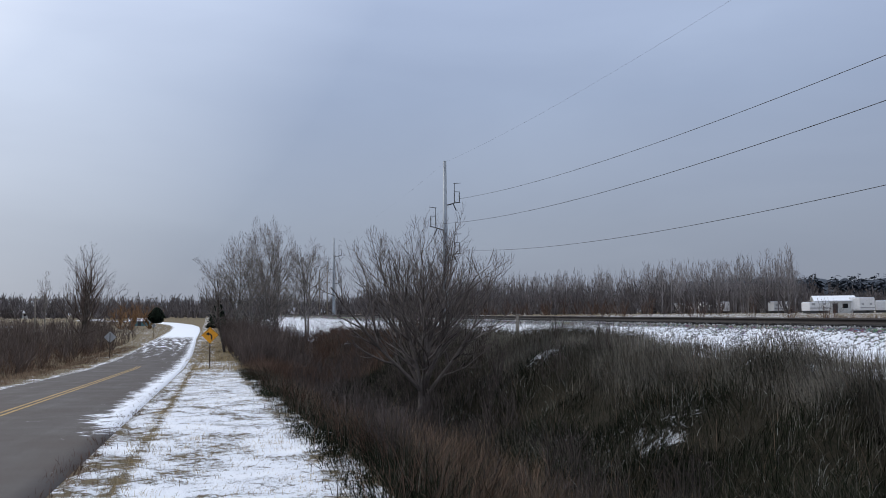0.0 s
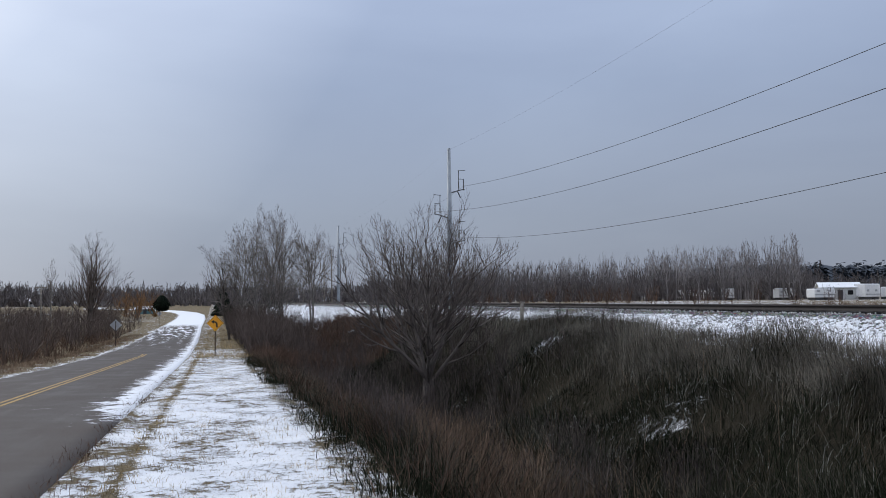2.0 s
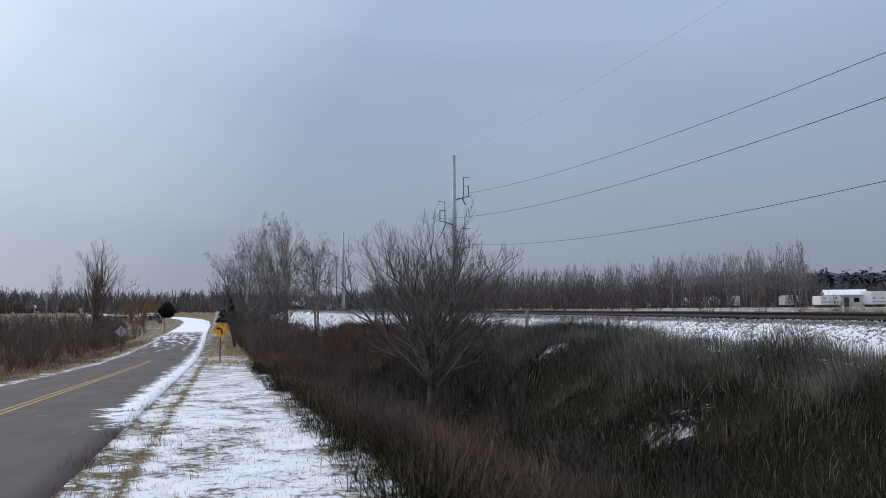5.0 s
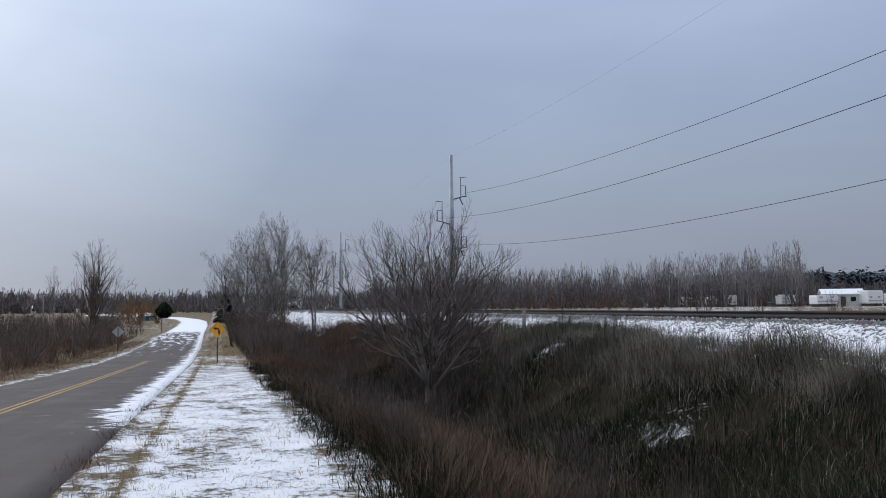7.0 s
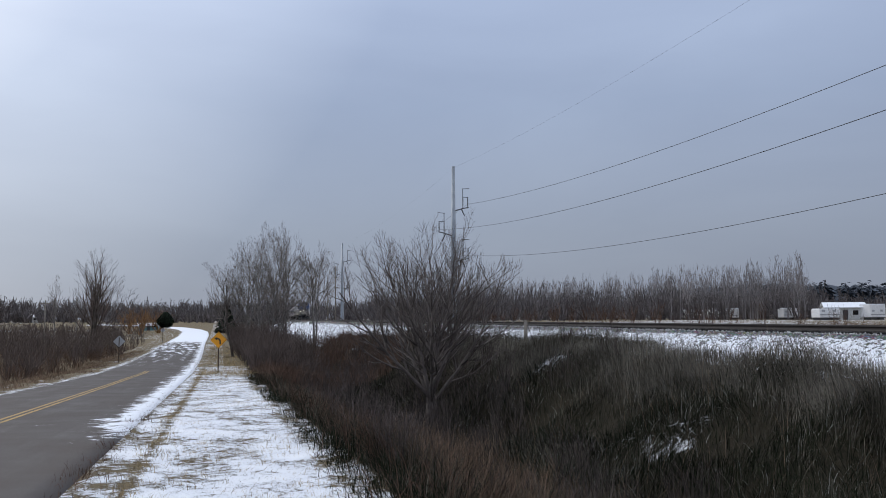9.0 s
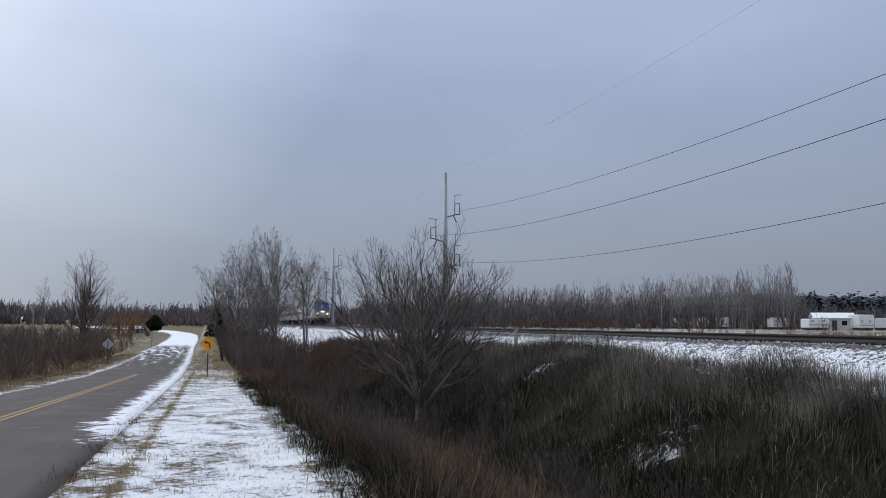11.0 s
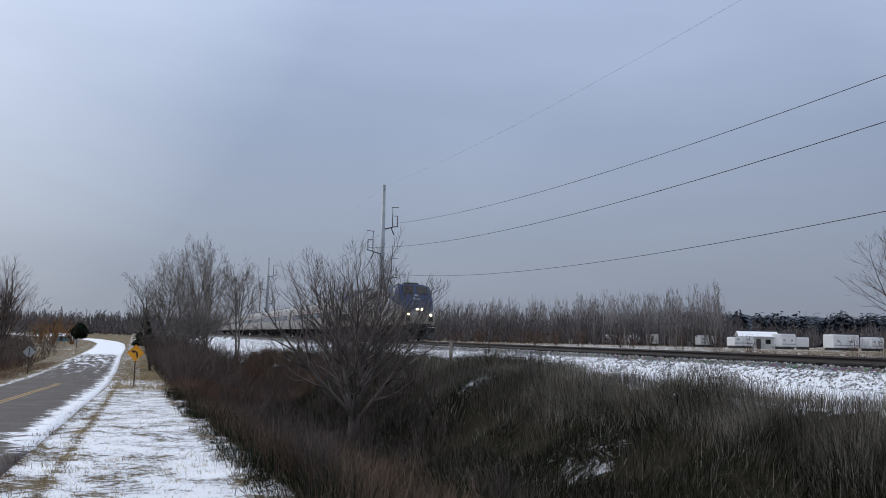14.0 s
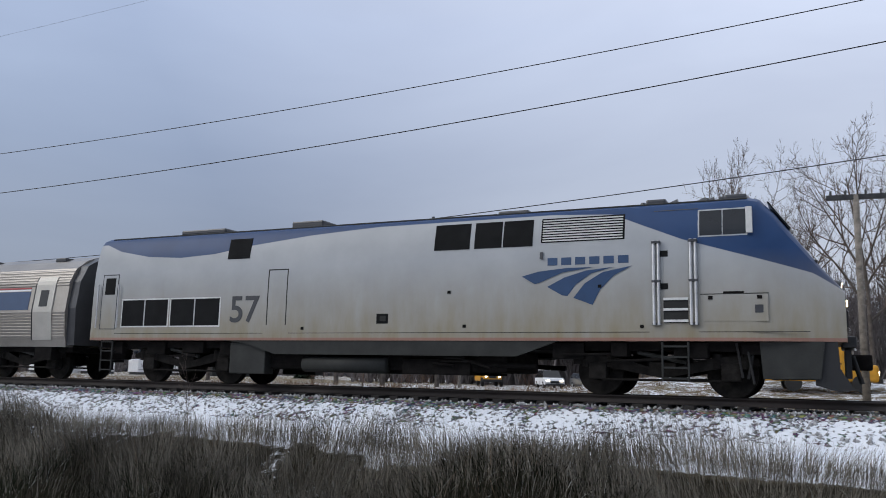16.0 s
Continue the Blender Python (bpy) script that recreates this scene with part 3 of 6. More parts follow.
def thin_pole(x, y, top, r=0.16, arms=()):
    z = float(land(x, y, False))
    t = thing("utility_pole", "slim weathered utility pole in the distance", "utility pole", pose(x, y, z), "distant poles")
    part("shaft", rodded((0, 0, -0.3), (0, 0, top - z), r, r * 0.7), M_WOOD, t, smooth=True)
    for a, w in arms:
        part("crossarm", boxed(-w / 2, w / 2, -0.06, 0.06, a - z - 0.07, a - z + 0.07), M_WOOD, t)
    return t


def wire(name, p, q, low, r=0.017, label="thin dark power line hanging between two poles"):
    """A hanging cable from p to q whose belly lies low metres under the chord's middle."""
    p, q = Vector(p), Vector(q)
    cu = bpy.data.curves.new(name, "CURVE")
    cu.dimensions, cu.bevel_depth, cu.bevel_resolution = "3D", r, 1
    sp = cu.splines.new("POLY")
    sp.points.add(40)
    for i in range(41):
        t = i / 40
        c = p.lerp(q, t)
        c.z -= low * 4 * t * (1 - t)
        sp.points[i].co = (*c, 1)
    cu.materials.append(M_WIRE)
    return tagged(new(name, cu), label, "power line", "power lines")


def build_poles():
    for x, y in POLES:
        steel_pole(x, y)
    near, mid, back = POLES[0], POLES[1], POLES[2]
    for dx, z, zb, sag, r in ((1.6, 15.85, 16.24, 2.41, 0.015), (-1.6, 13.03, 14.0, 2.82, 0.015), (1.6, 10.33, 11.93, 2.70, 0.015), (0, 19.75, 21.2, 1.85, 0.004)):
        wire("power_line", (near[0] + dx, near[1], z), (back[0] + dx, back[1], zb), sag, r)
        wire("power_line", (near[0] + dx, near[1], z), (mid[0] + dx, mid[1], z - 0.8), sag * 0.6, r * 0.6)
        wire("power_line", (back[0] + dx, back[1], zb), (back[0] + dx, back[1] - 95, zb), sag, r)
        wire("power_line", (mid[0] + dx, mid[1], z - 0.8), (32.3 + dx * 0.5, 241, z - 1.5), sag * 0.6, r * 0.5)
    thin_pole(32.3, 241, 18.8, 0.2, [(15.5, 1.6), (12.5, 1.6)])
    thin_pole(36.2, 290, 18.6, 0.2)
    thin_pole(33, 330, 9.5)
    thin_pole(-22.0, 118, 6.2, 0.11, [(5.8, 1.5)])


def diamond(bm, half, y0, y1, z):
    return prism(bm, [(0, z - half), (half, z), (0, z + half), (-half, z)], y0, y1)


def build_signs():
    # left-bend warning, facing the eye
    x, y = -0.06, 57.0
    t = thing("bend_warning_sign", "yellow diamond road sign with a black bent arrow", "road sign", pose(x, y, float(land(x, y))))
    part("post", boxed(-0.035, 0.035, -0.03, 0.03, -0.3, 2.75), M_POST, t)
    plate = part("plate", diamond(bmesh.new(), 0.54, -0.045, -0.035, 2.22), M_SIGN, t)
    bm = bmesh.new()
    bm.from_mesh(plate.data)
    part("border", prism(bmesh.new(), [(0, 1.73), (0.49, 2.22), (0, 2.71), (-0.49, 2.22), (-0.47, 2.22), (0, 2.69), (0.47, 2.22), (0, 1.75)], -0.05, -0.046), M_BLACK, plate)
    bm.free()
    arrow = bmesh.new()
    prism(arrow, [(0.05, 1.93), (0.15, 1.93), (0.15, 2.17), (0.06, 2.31), (-0.08, 2.35), (-0.08, 2.26), (0.0, 2.24), (0.05, 2.15)], -0.052, -0.047)
    prism(arrow, [(-0.08, 2.18), (-0.08, 2.43), (-0.27, 2.305)], -0.052, -0.047)
    part("arrow", arrow, M_BLACK, plate, "black bent arrow")
    for x, y, h, half in ((-9.0, 82.6, 2.05, 0.54), (-9.4, 150.0, 2.2, 0.42)):
        t = thing("road_sign", "diamond road sign seen from its bare metal back", "road sign", pose(x, y, float(land(x, y))), "signs of the other lane")
        part("post", boxed(-0.035, 0.035, -0.03, 0.03, -0.3, h + 0.3), M_POST, t)
        part("plate", diamond(bmesh.new(), half, 0.035, 0.045, h - 0.1), M_SIGNBACK, t)
    # wooden marker post on the bank
    x, y = 15.5, 41.1
    t = thing("marker_post", "weathered pale wooden marker post on the railway bank", "post", pose(x, y, float(land(x, y))))
    part("post", boxed(-0.085, 0.085, -0.06, 0.06, -0.3, 1.3, bevel=0.01), M_WOOD, t)
    part("top_post", boxed(-0.045, 0.045, -0.04, 0.04, 1.3, 1.85, bevel=0.01), M_POST, t)
    x, y = 14.6, 47.0
    t = thing("marker_stub", "short pale stake at the edge of the railway bank", "stake", pose(x, y, float(land(x, y)), 0, 6, 0))
    part("stake", boxed(-0.05, 0.05, -0.05, 0.05, -0.3, 0.65, bevel=0.01), M_SIDING, t)


# ---- buildings and caravans far off ----


def caravan(x, y, turn, l, h, z=None, roof=0.25, group="parked caravans"):
    z = float(land(x, y, False)) if z is None else z
    t = thing("caravan", "white caravan with snow on its roof across the field", "caravan", pose(x, y, z, 0, 0, turn), group)
    part("body", boxed(-l / 2, l / 2, -1.25, 1.25, 0.5, h, bevel=0.12), M_WHITE, t)
    part("roof_snow", boxed(-l / 2 + 0.08, l / 2 - 0.08, -1.2, 1.2, h, h + 0.14, bevel=0.06), M_SNOW, t, "thick white snow")
    for s in (-1, 1):
        for k in (-0.32, 0.22):
            part("window", boxed(k * l - 0.35, k * l + 0.35, s * 1.262 - 0.01, s * 1.262 + 0.01, 1.6, 2.0), M_SIGNBACK, t)
        part("stripe", boxed(-l / 2 + 0.14, l / 2 - 0.14, s * 1.258 - 0.006, s * 1.258 + 0.006, 0.95, 1.15), M_SIGNBACK, t)
        part("wheel", rodded((0.2, s * 1.1, 0.36), (0.2, s * 1.22, 0.36), 0.36, sides=14), M_RUBBER, t)
    part("undertray", boxed(-l / 2 + 0.3, l / 2 - 0.3, -1.1, 1.1, 0.0, 0.5), M_DKGREY, t)


def house(x, y, turn, w, d, h, wall, label, name="house", roof=None):
    z = float(land(x, y, False))
    t = thing(name, label, name.replace("_", " "), pose(x, y, z, 0, 0, turn))
    part("walls", boxed(-w / 2, w / 2, -d / 2, d / 2, -0.3, h), wall, t)
    r = d * 0.28 if roof is None else roof
    bm = bmesh.new()
    for s in (-1, 1):
        vs = [bm.verts.new(p) for p in ((-w / 2 - 0.3, s * (d / 2 + 0.35), h - 0.1), (w / 2 + 0.3, s * (d / 2 + 0.35), h - 0.1), (w / 2 + 0.3, 0, h + r), (-w / 2 - 0.3, 0, h + r))]
        bm.faces.new(vs)
    bmesh.ops.remove_doubles(bm, verts=bm.verts, dist=0.001)
    bmesh.ops.solidify(bm, geom=bm.faces, thickness=0.2)
    part("roof", bm, M_SNOW, t, "snow-covered roof")
    for k in range(max(2, int(w / 3))):
        u = -w / 2 + (k + 0.5) * w / max(2, int(w / 3))
        win = part("window", boxed(u - 0.5, u + 0.5, -d / 2 - 0.02, -d / 2 + 0.02, 1.0, 1.9), M_GLASS, t)
    part("door", boxed(-0.45, 0.45, -d / 2 - 0.03, -d / 2 + 0.01, -0.2, 1.95), M_DKGREY, t)


def polar(yaw, r):
    return -r * math.sin(radians(yaw)), r * math.cos(radians(yaw))


def build_far_buildings():
    for yaw, r, turn, l, h in ((-39.7, 178, 10, 4.6, 2.1), (-42.3, 186, 25, 4.6, 3.0), (-37.6, 200, 5, 4.2, 2.5), (-45.6, 184, 20, 7.4, 3.0), (-47.3, 188, 30, 4.8, 2.6), (-33.6, 215, 0, 7.0, 2.7), (-31.8, 230, 15, 6.0, 2.5), (-43.4, 195, 60, 5.0, 2.4)):
        x, y = polar(yaw, r)
        caravan(x, y, turn + yaw * 0.3, l, h)
    x, y = polar(-40.7, 186)
    house(x, y, -30, 7.4, 4.0, 2.6, M_SIDING, "pale mobile home with a snow-covered roof across the field", "mobile_home", 0.95)
    x, y = polar(-51.2, 190)
    house(x, y, -35, 11, 5, 2.3, M_SKIRT, "low grey shed with a snow-covered roof", "shed", 0.9)
    x, y = polar(4.45, 262)
    house(x, y, 2, 5.6, 4, 1.7, M_TEAL, "small teal shed with a white roof edge beside the road", "shed", 0.5)
    x, y = polar(11.3, 420)
    house(x, y, 5, 6.5, 5, 2.3, M_SIDING, "pale house with a snowy roof across the fields", "house")

# ---- bare trees ----


def tubes(segs, sides):
    """Tapered tubes from rows of start, end, start radius, end radius; one side makes a narrow ribbon for the finest twigs."""
    s = np.asarray(segs, dtype=float)
    p, q, r0, r1 = s[:, 0:3], s[:, 3:6], s[:, 6], s[:, 7]
    d = q - p
    d /= np.maximum(np.linalg.norm(d, axis=1, keepdims=True), 1e-9)
    ref = np.where(np.abs(d[:, 2:3]) > 0.9, np.array([[1.0, 0, 0]]), np.array([[0, 0, 1.0]]))
    a = np.cross(d, ref)
    a /= np.linalg.norm(a, axis=1, keepdims=True)
    b = np.cross(d, a)
    if sides == 1:
        w = np.random.default_rng(len(s)).uniform(0, math.pi, len(s))[:, None]
        a = a * np.cos(w) + b * np.sin(w)
        v = np.stack([p - a * r0[:, None], p + a * r0[:, None], q + a * r1[:, None], q - a * r1[:, None]], 1)
        return v.reshape(-1, 3), np.arange(len(s) * 4).reshape(-1, 4)
    ang = np.arange(sides) * 2 * math.pi / sides
    ring = np.cos(ang)[None, :, None] * a[:, None] + np.sin(ang)[None, :, None] * b[:, None]
    v = np.concatenate([p[:, None] + ring * r0[:, None, None], q[:, None] + ring * r1[:, None, None]], 1)
    k = np.arange(sides)
    f = np.stack([k, (k + 1) % sides, (k + 1) % sides + sides, k + sides], -1)
    n = len(s)
    return v.reshape(-1, 3), (f[None] + (np.arange(n) * 2 * sides)[:, None, None]).reshape(-1, 4)


def unit(v):
    return v / (np.linalg.norm(v) + 1e-9)


def tree_segments(seed, h, w, fork=0.3, base=0.3, limbs=6, tips=600, rt=0.006, shape="egg", coarse=False, lean=(0, 0)):
    """A bare tree grown outwards: trunk or ground stems, limbs, branches, shoots and twigs that sweep up."""
    rng = np.random.default_rng(seed)
    many = (tips / 800.0) ** (1 / 3)
    kids = [max(3, round(limbs * 1.8)), max(3, round(9 * many)), max(2, round(6 * many)), max(2, round(4.6 * many))]
    pieces = (4, 3, 2, 1, 1) if coarse else (8, 7, 5, 3, 1)
    spread = (48, 44, 42, 38, 34) if shape == "egg" else (40, 36, 38, 36, 34)
    share = (0.60, 0.50, 0.52, 0.62)
    lift = (0.03, 0.060, 0.08, 0.09, 0.09) if shape == "fan" else (0.03, 0.050, 0.045, 0.05, 0.06)
    rows = [[], [], [], [], []]
    stems = []

    def branch(p, d, length, r, level, first):
        n = pieces[level]
        d = unit(d)
        mine, nodes = [], []
        for i in range(n):
            d = unit(d + rng.normal(0, (0.05, 0.07, 0.09, 0.10, 0.10)[level] * (1.5 if coarse else 1), 3) + (0, 0, lift[level] * 6 / n))
            q = p + d * (length / n)
            ra, rb = r * (1 - 0.78 * i / n), r * (1 - 0.78 * (i + 1) / n)
            mine.append((*p, *q, max(ra, rt * 0.45), max(rb, rt * 0.40)))
            nodes.append((p, q, d, rb))
            p = q
        if level <= 1:
            stems.append(mine)
        else:
            rows[level].extend(mine)
        if level == 4:
            return
        k = kids[level]
        turn = rng.uniform(0, 6.28)
        for j in range(k):
            u = min(first + (1 - first) * (j + rng.random()) / k, 0.999)
            a, b, dd, rr = nodes[int(u * n)]
            at = a + (b - a) * (u * n - int(u * n))
            turn += 2.4 + rng.normal(0, 0.5)
            side = unit(np.cross(dd, (0.31, 0.92, 0.22)))
            side = side * math.cos(turn) + np.cross(dd, side) * math.sin(turn)
            ang = radians(rng.normal(spread[level], 10))
            grown = length * share[level] * (1.18 - 0.62 * u) * rng.uniform(0.7, 1.25)
            rc = rt if level == 3 else max(min(rr * 0.9, r * 0.58), rt * 1.1)
            branch(at, dd * math.cos(ang) + side * math.sin(ang), grown, rc, level + 1, 0.18)

    thick_r = rt * tips ** 0.5 * 0.62
    if fork > 0.06:
        branch(np.array([0.0, 0, -0.2]), np.array([0.0, 0, 1]), h * 0.80, thick_r, 0, max(base, fork * 0.8))
    else:
        foot = base * h if base > 0.1 else -0.2
        if foot > 0:
            stems.append([(0, 0, -0.2, 0.03, 0, foot * 0.5, thick_r * 2.0, thick_r * 1.8), (0.03, 0, foot * 0.5, 0, 0, foot, thick_r * 1.8, thick_r * 1.6)])
        for j in range(limbs):
            az = 6.283 * (j + rng.random() * 0.8) / limbs
            tilt = radians({"fan": 5 + 44 * ((j * 0.618) % 1.0), "vase": 4 + 32 * ((j * 0.618) % 1.0)}.get(shape, rng.uniform(15, 60)))
            d = np.array([math.cos(az) * math.sin(tilt), math.sin(az) * math.sin(tilt), math.cos(tilt)])
            branch(np.array([d[0] * 0.12, d[1] * 0.12, foot - 0.1 * (foot > 0) * (j % 3)]), d, h * 0.78 * rng.uniform(0.88, 1.02), thick_r * 2.0 / limbs ** 0.5, 1, 0.16)
    ends = np.array([q[3:6] for k in range(2, 5) for q in rows[k]])
    sxy = w / 2 / np.percentile(np.hypot(ends[:, 0], ends[:, 1]), 96)
    sz = h / np.percentile(ends[:, 2], 99.7)

    def fit(seg):
        a = np.asarray(seg, dtype=float)
        for o in (0, 3):
            up = np.maximum(a[:, o + 2] * sz, -0.2)
            a[:, o], a[:, o + 1], a[:, o + 2] = a[:, o] * sxy + lean[0] * up / h, a[:, o + 1] * sxy + lean[1] * up / h, up
        return a

    return [fit(q) for q in stems], fit(rows[2]), fit(rows[3] + rows[4])


def bare_tree(x, y, label, seed, h, w, fork, base, limbs, tips, rt, bark=None, twig=None, shape="egg", name="bare_tree", group="", z=None, lean=(0, 0)):
    z = float(land(x, y)) if z is None else z
    t = thing(name, label, "shrub" if name == "shrub" else "tree", pose(x, y, z), group)
    stems, thick, fine = tree_segments(seed, h, w, fork, base, limbs, tips, rt, shape, False, lean)
    for k, rows in enumerate(stems):
        v, f = tubes(rows, 8 if k == 0 else 6)
        nm = "trunk" if k == 0 and (fork > 0.06 or base > 0.1) else "limb" if fork > 0.06 or base > 0.1 else "stem"
        part(nm, mesh_np(nm, v, f, bark or M_BARK, True), None, t)
    v0, f0 = tubes(thick, 4)
    v1, f1 = tubes(fine, 1)
    tagged(part("crown", mesh_np("crown", np.concatenate([v0, v1]), np.concatenate([f0, f1 + len(v0)]), twig or M_TWIG), None, t), kind="stuff")
    return t


def forest(name, label, spots, protos, material, seed):
    """Many far trees as one object; spots are rows of x, y, z, height."""
    rng = np.random.default_rng(seed)
    V, F, base = [], [], 0
    for x, y, z, h in spots:
        v, f = protos[rng.integers(len(protos))]
        a = rng.uniform(0, 6.28)
        s = h / 10.0
        w = s * rng.uniform(0.8, 1.15)
        V.append(np.stack([x + (v[:, 0] * math.cos(a) - v[:, 1] * math.sin(a)) * w, y + (v[:, 0] * math.sin(a) + v[:, 1] * math.cos(a)) * w, z + v[:, 2] * s], -1))
        F.append(f + base)
        base += len(v)
    return tagged(new(name, mesh_np(name, np.concatenate(V), np.concatenate(F), material)), label, "woods", kind="stuff")


def proto_trees(n, seed, w, fork, base, limbs, tips, rt, shape="egg"):
    """Trees ten metres high, all of ribbons, for woods that stay far off."""
    out = []
    for k in range(n):
        stems, thick, fine = tree_segments(seed + k, 10.0, w * (0.85 + 0.3 * k / max(n - 1, 1)), fork, base, limbs, tips, rt, shape, True)
        out.append(tubes(np.concatenate(stems + [thick, fine]), 1))
    return out


def conifer_mesh(seed, h, w, tiers=16, per=26, rounded=False):
    """A dark conifer: whorls of drooping needle blades."""
    rng = np.random.default_rng(seed)
    V, F = [], []
    for t in range(tiers):
        u = t / tiers
        for _ in range(int(per * (1.1 - u * 0.7))):
            a = rng.uniform(0, 6.28)
            rad = w / 2 * (math.sin(math.pi * (0.12 + 0.86 * u)) ** 0.7 if rounded else (1 - u) ** 0.7) * rng.uniform(0.6, 1.1) + 0.05
            z0 = h * (0.05 + 0.93 * u) + rng.uniform(-0.15, 0.15) * h / tiers * 4
            d = np.array([math.cos(a), math.sin(a), 0])
            s = np.array([-math.sin(a), math.cos(a), 0]) * rad * rng.uniform(0.12, 0.28)
            tip = d * rad + np.array([0, 0, z0 - rad * 0.25])
            mid = d * rad * 0.55 + np.array([0, 0, z0 + rng.uniform(-0.05, 0.1) * h / tiers])
            root = np.array([0, 0, z0 + 0.05])
            b = len(V)
            V += [root, mid + s, tip, mid - s]
            F.append((b, b + 1, b + 2, b + 3))
    return V, F


def conifer(x, y, h, w, seed, label, z=None, name="conifer"):
    t = thing(name, label, "tree", pose(x, y, float(land(x, y)) if z is None else z))
    part("trunk", rodded((0, 0, -0.2), (0, 0, h * 0.95), 0.05 * w, 0.02), M_BARK, t)
    v, f = conifer_mesh(seed, h, w, 22, 60)
    part("crown", mesh_np("crown", v, f, M_CONIFER), None, t)


def build_trees():
    # the shrub in the ditch
    bare_tree(7.55, 29.9, "bare multi-stemmed shrub fanning up out of the ditch", 11, 7.9, 7.9, 0.04, 0.17, 12, 1350, 0.0058, M_SHRUB, M_SHRUB, "fan", "shrub")
    # the stand beside the road, pale thin trunks
    for k, (x, y, h, w) in enumerate(((2.6, 92, 12.0, 5.4), (4.2, 90, 14.2, 5.4), (5.6, 95, 14.4, 5.4), (6.8, 91, 12.8, 4.6), (7.1, 98, 12.8, 5.0), (3.4, 99, 11.8, 5.2), (10.5, 96, 11.2, 4.6), (11.2, 101, 10.8, 4.8), (5.0, 86, 9.5, 3.8), (5.9, 87, 8.8, 3.6))):
        bare_tree(x, y, "tall bare tree with pale bark in a roadside stand", 30 + k, h * 1.04, w * 1.32, 0.30, 0.26, 6, 620, 0.0085, M_PALE, M_PALETWIG, group="roadside stand")
    bare_tree(1.4, 92, "bare tree leaning out over the road verge", 61, 10.0, 6.4, 0.16, 0.24, 6, 850, 0.0080, M_BARK, M_PALETWIG, group="roadside stand", lean=(-1.6, 0))
    conifer(1.6, 214, 7.6, 6.4, 3, "dark green conifer behind bare trees beside the road")
    # across the road
    bare_tree(-16.6, 121, "tall bare tree with forked leaning trunks across the road", 71, 14.6, 12.6, 0.04, 0.05, 5, 900, 0.0125, M_BARK, M_TWIG, "vase", group="trees across the road")
    bare_tree(-15.0, 124, "tall bare tree with forked leaning trunks across the road", 74, 11, 6.0, 0.15, 0.3, 4, 220, 0.0105, M_BARK, M_TWIG, group="trees across the road", lean=(2.2, 0))
    bare_tree(-29.2, 166, "slender bare tree in the field", 75, 12.5, 4.0, 0.3, 0.25, 5, 220, 0.012, M_PALE, M_PALETWIG)
    bare_tree(-26.2, 170, "slender bare tree in the field", 76, 10.5, 3.2, 0.3, 0.25, 4, 160, 0.012, M_PALE, M_PALETWIG)
    for k, (x, y, h) in enumerate(((-24.9, 104, 7.8), (-28.6, 112, 7.4), (-33.0, 120, 9.0))):
        bare_tree(x, y, "rounded russet bare tree at the field edge", 77 + k, h, 7.0, 0.1, 0.2, 6, 420, 0.011, M_BARK, M_TWIG)
    for k, (x, y) in enumerate(((-19.2, 222), (-22.5, 230), (-15.8, 236))):
        bare_tree(x, y, "rounded orange-brown willow by the road bend", 81 + k, 7.6 - k * 0.5, 8.0, 0.04, 0.05, 7, 300, 0.02, M_WILLOW, M_WILLOW, "fan", "willow", "willows by the bend")
    t = thing("evergreen_bush", "round dark evergreen bush where the road bends", "bush", pose(-13.9, 232, 1.5))
    v, f = conifer_mesh(8, 4.2, 4.6, 18, 110, True)
    part("foliage", mesh_np("foliage", v, f, M_CONIFER), None, t)
    # across the railway
    bare_tree(71.5, 61, "broad bare tree with upswept limbs beyond the railway", 91, 14.0, 12.0, 0.04, 0.16, 9, 420, 0.0095, M_BARK, M_TWIG, "vase")
    bare_tree(75, 56.5, "slender bare sapling beyond the railway", 92, 9.6, 2.6, 0.3, 0.25, 5, 130, 0.008, M_BARK, M_TWIG, name="sapling")
    for k, (x, y, h) in enumerate(((66, 36.5, 12.4), (70, 33, 11.0), (63, 39.5, 9.5))):
        bare_tree(x, y, "bare bushy tree at the edge of the woods", 94 + k, h, 7.6, 0.04, 0.14, 7, 420, 0.0095, M_BARK, M_TWIG, "vase", group="wood edge")
    conifer(132.5, 90, 6.6, 4.6, 12, "dark conifer by the snowy field")
    for k, (x, y, h) in enumerate(((63, 7.2, 17.0), (62, 2.0, 16.0), (67, 11.5, 14.5), (60, -2.5, 17.5), (70, -7, 18), (58, -8, 16), (52, -14, 17))):
        bare_tree(x, y, "large spreading bare tree near the crossing", 101 + k, h, 11.0, 0.26, 0.25, 6, 520, 0.012, M_BARK, M_TWIG, group="trees near the crossing")
    bare_tree(14.05, 12.45, "thin bare sapling standing in the snow below the track", 120, 1.5, 0.6, 0.3, 0.2, 4, 36, 0.0028, M_TWIG, M_TWIG, name="sapling")


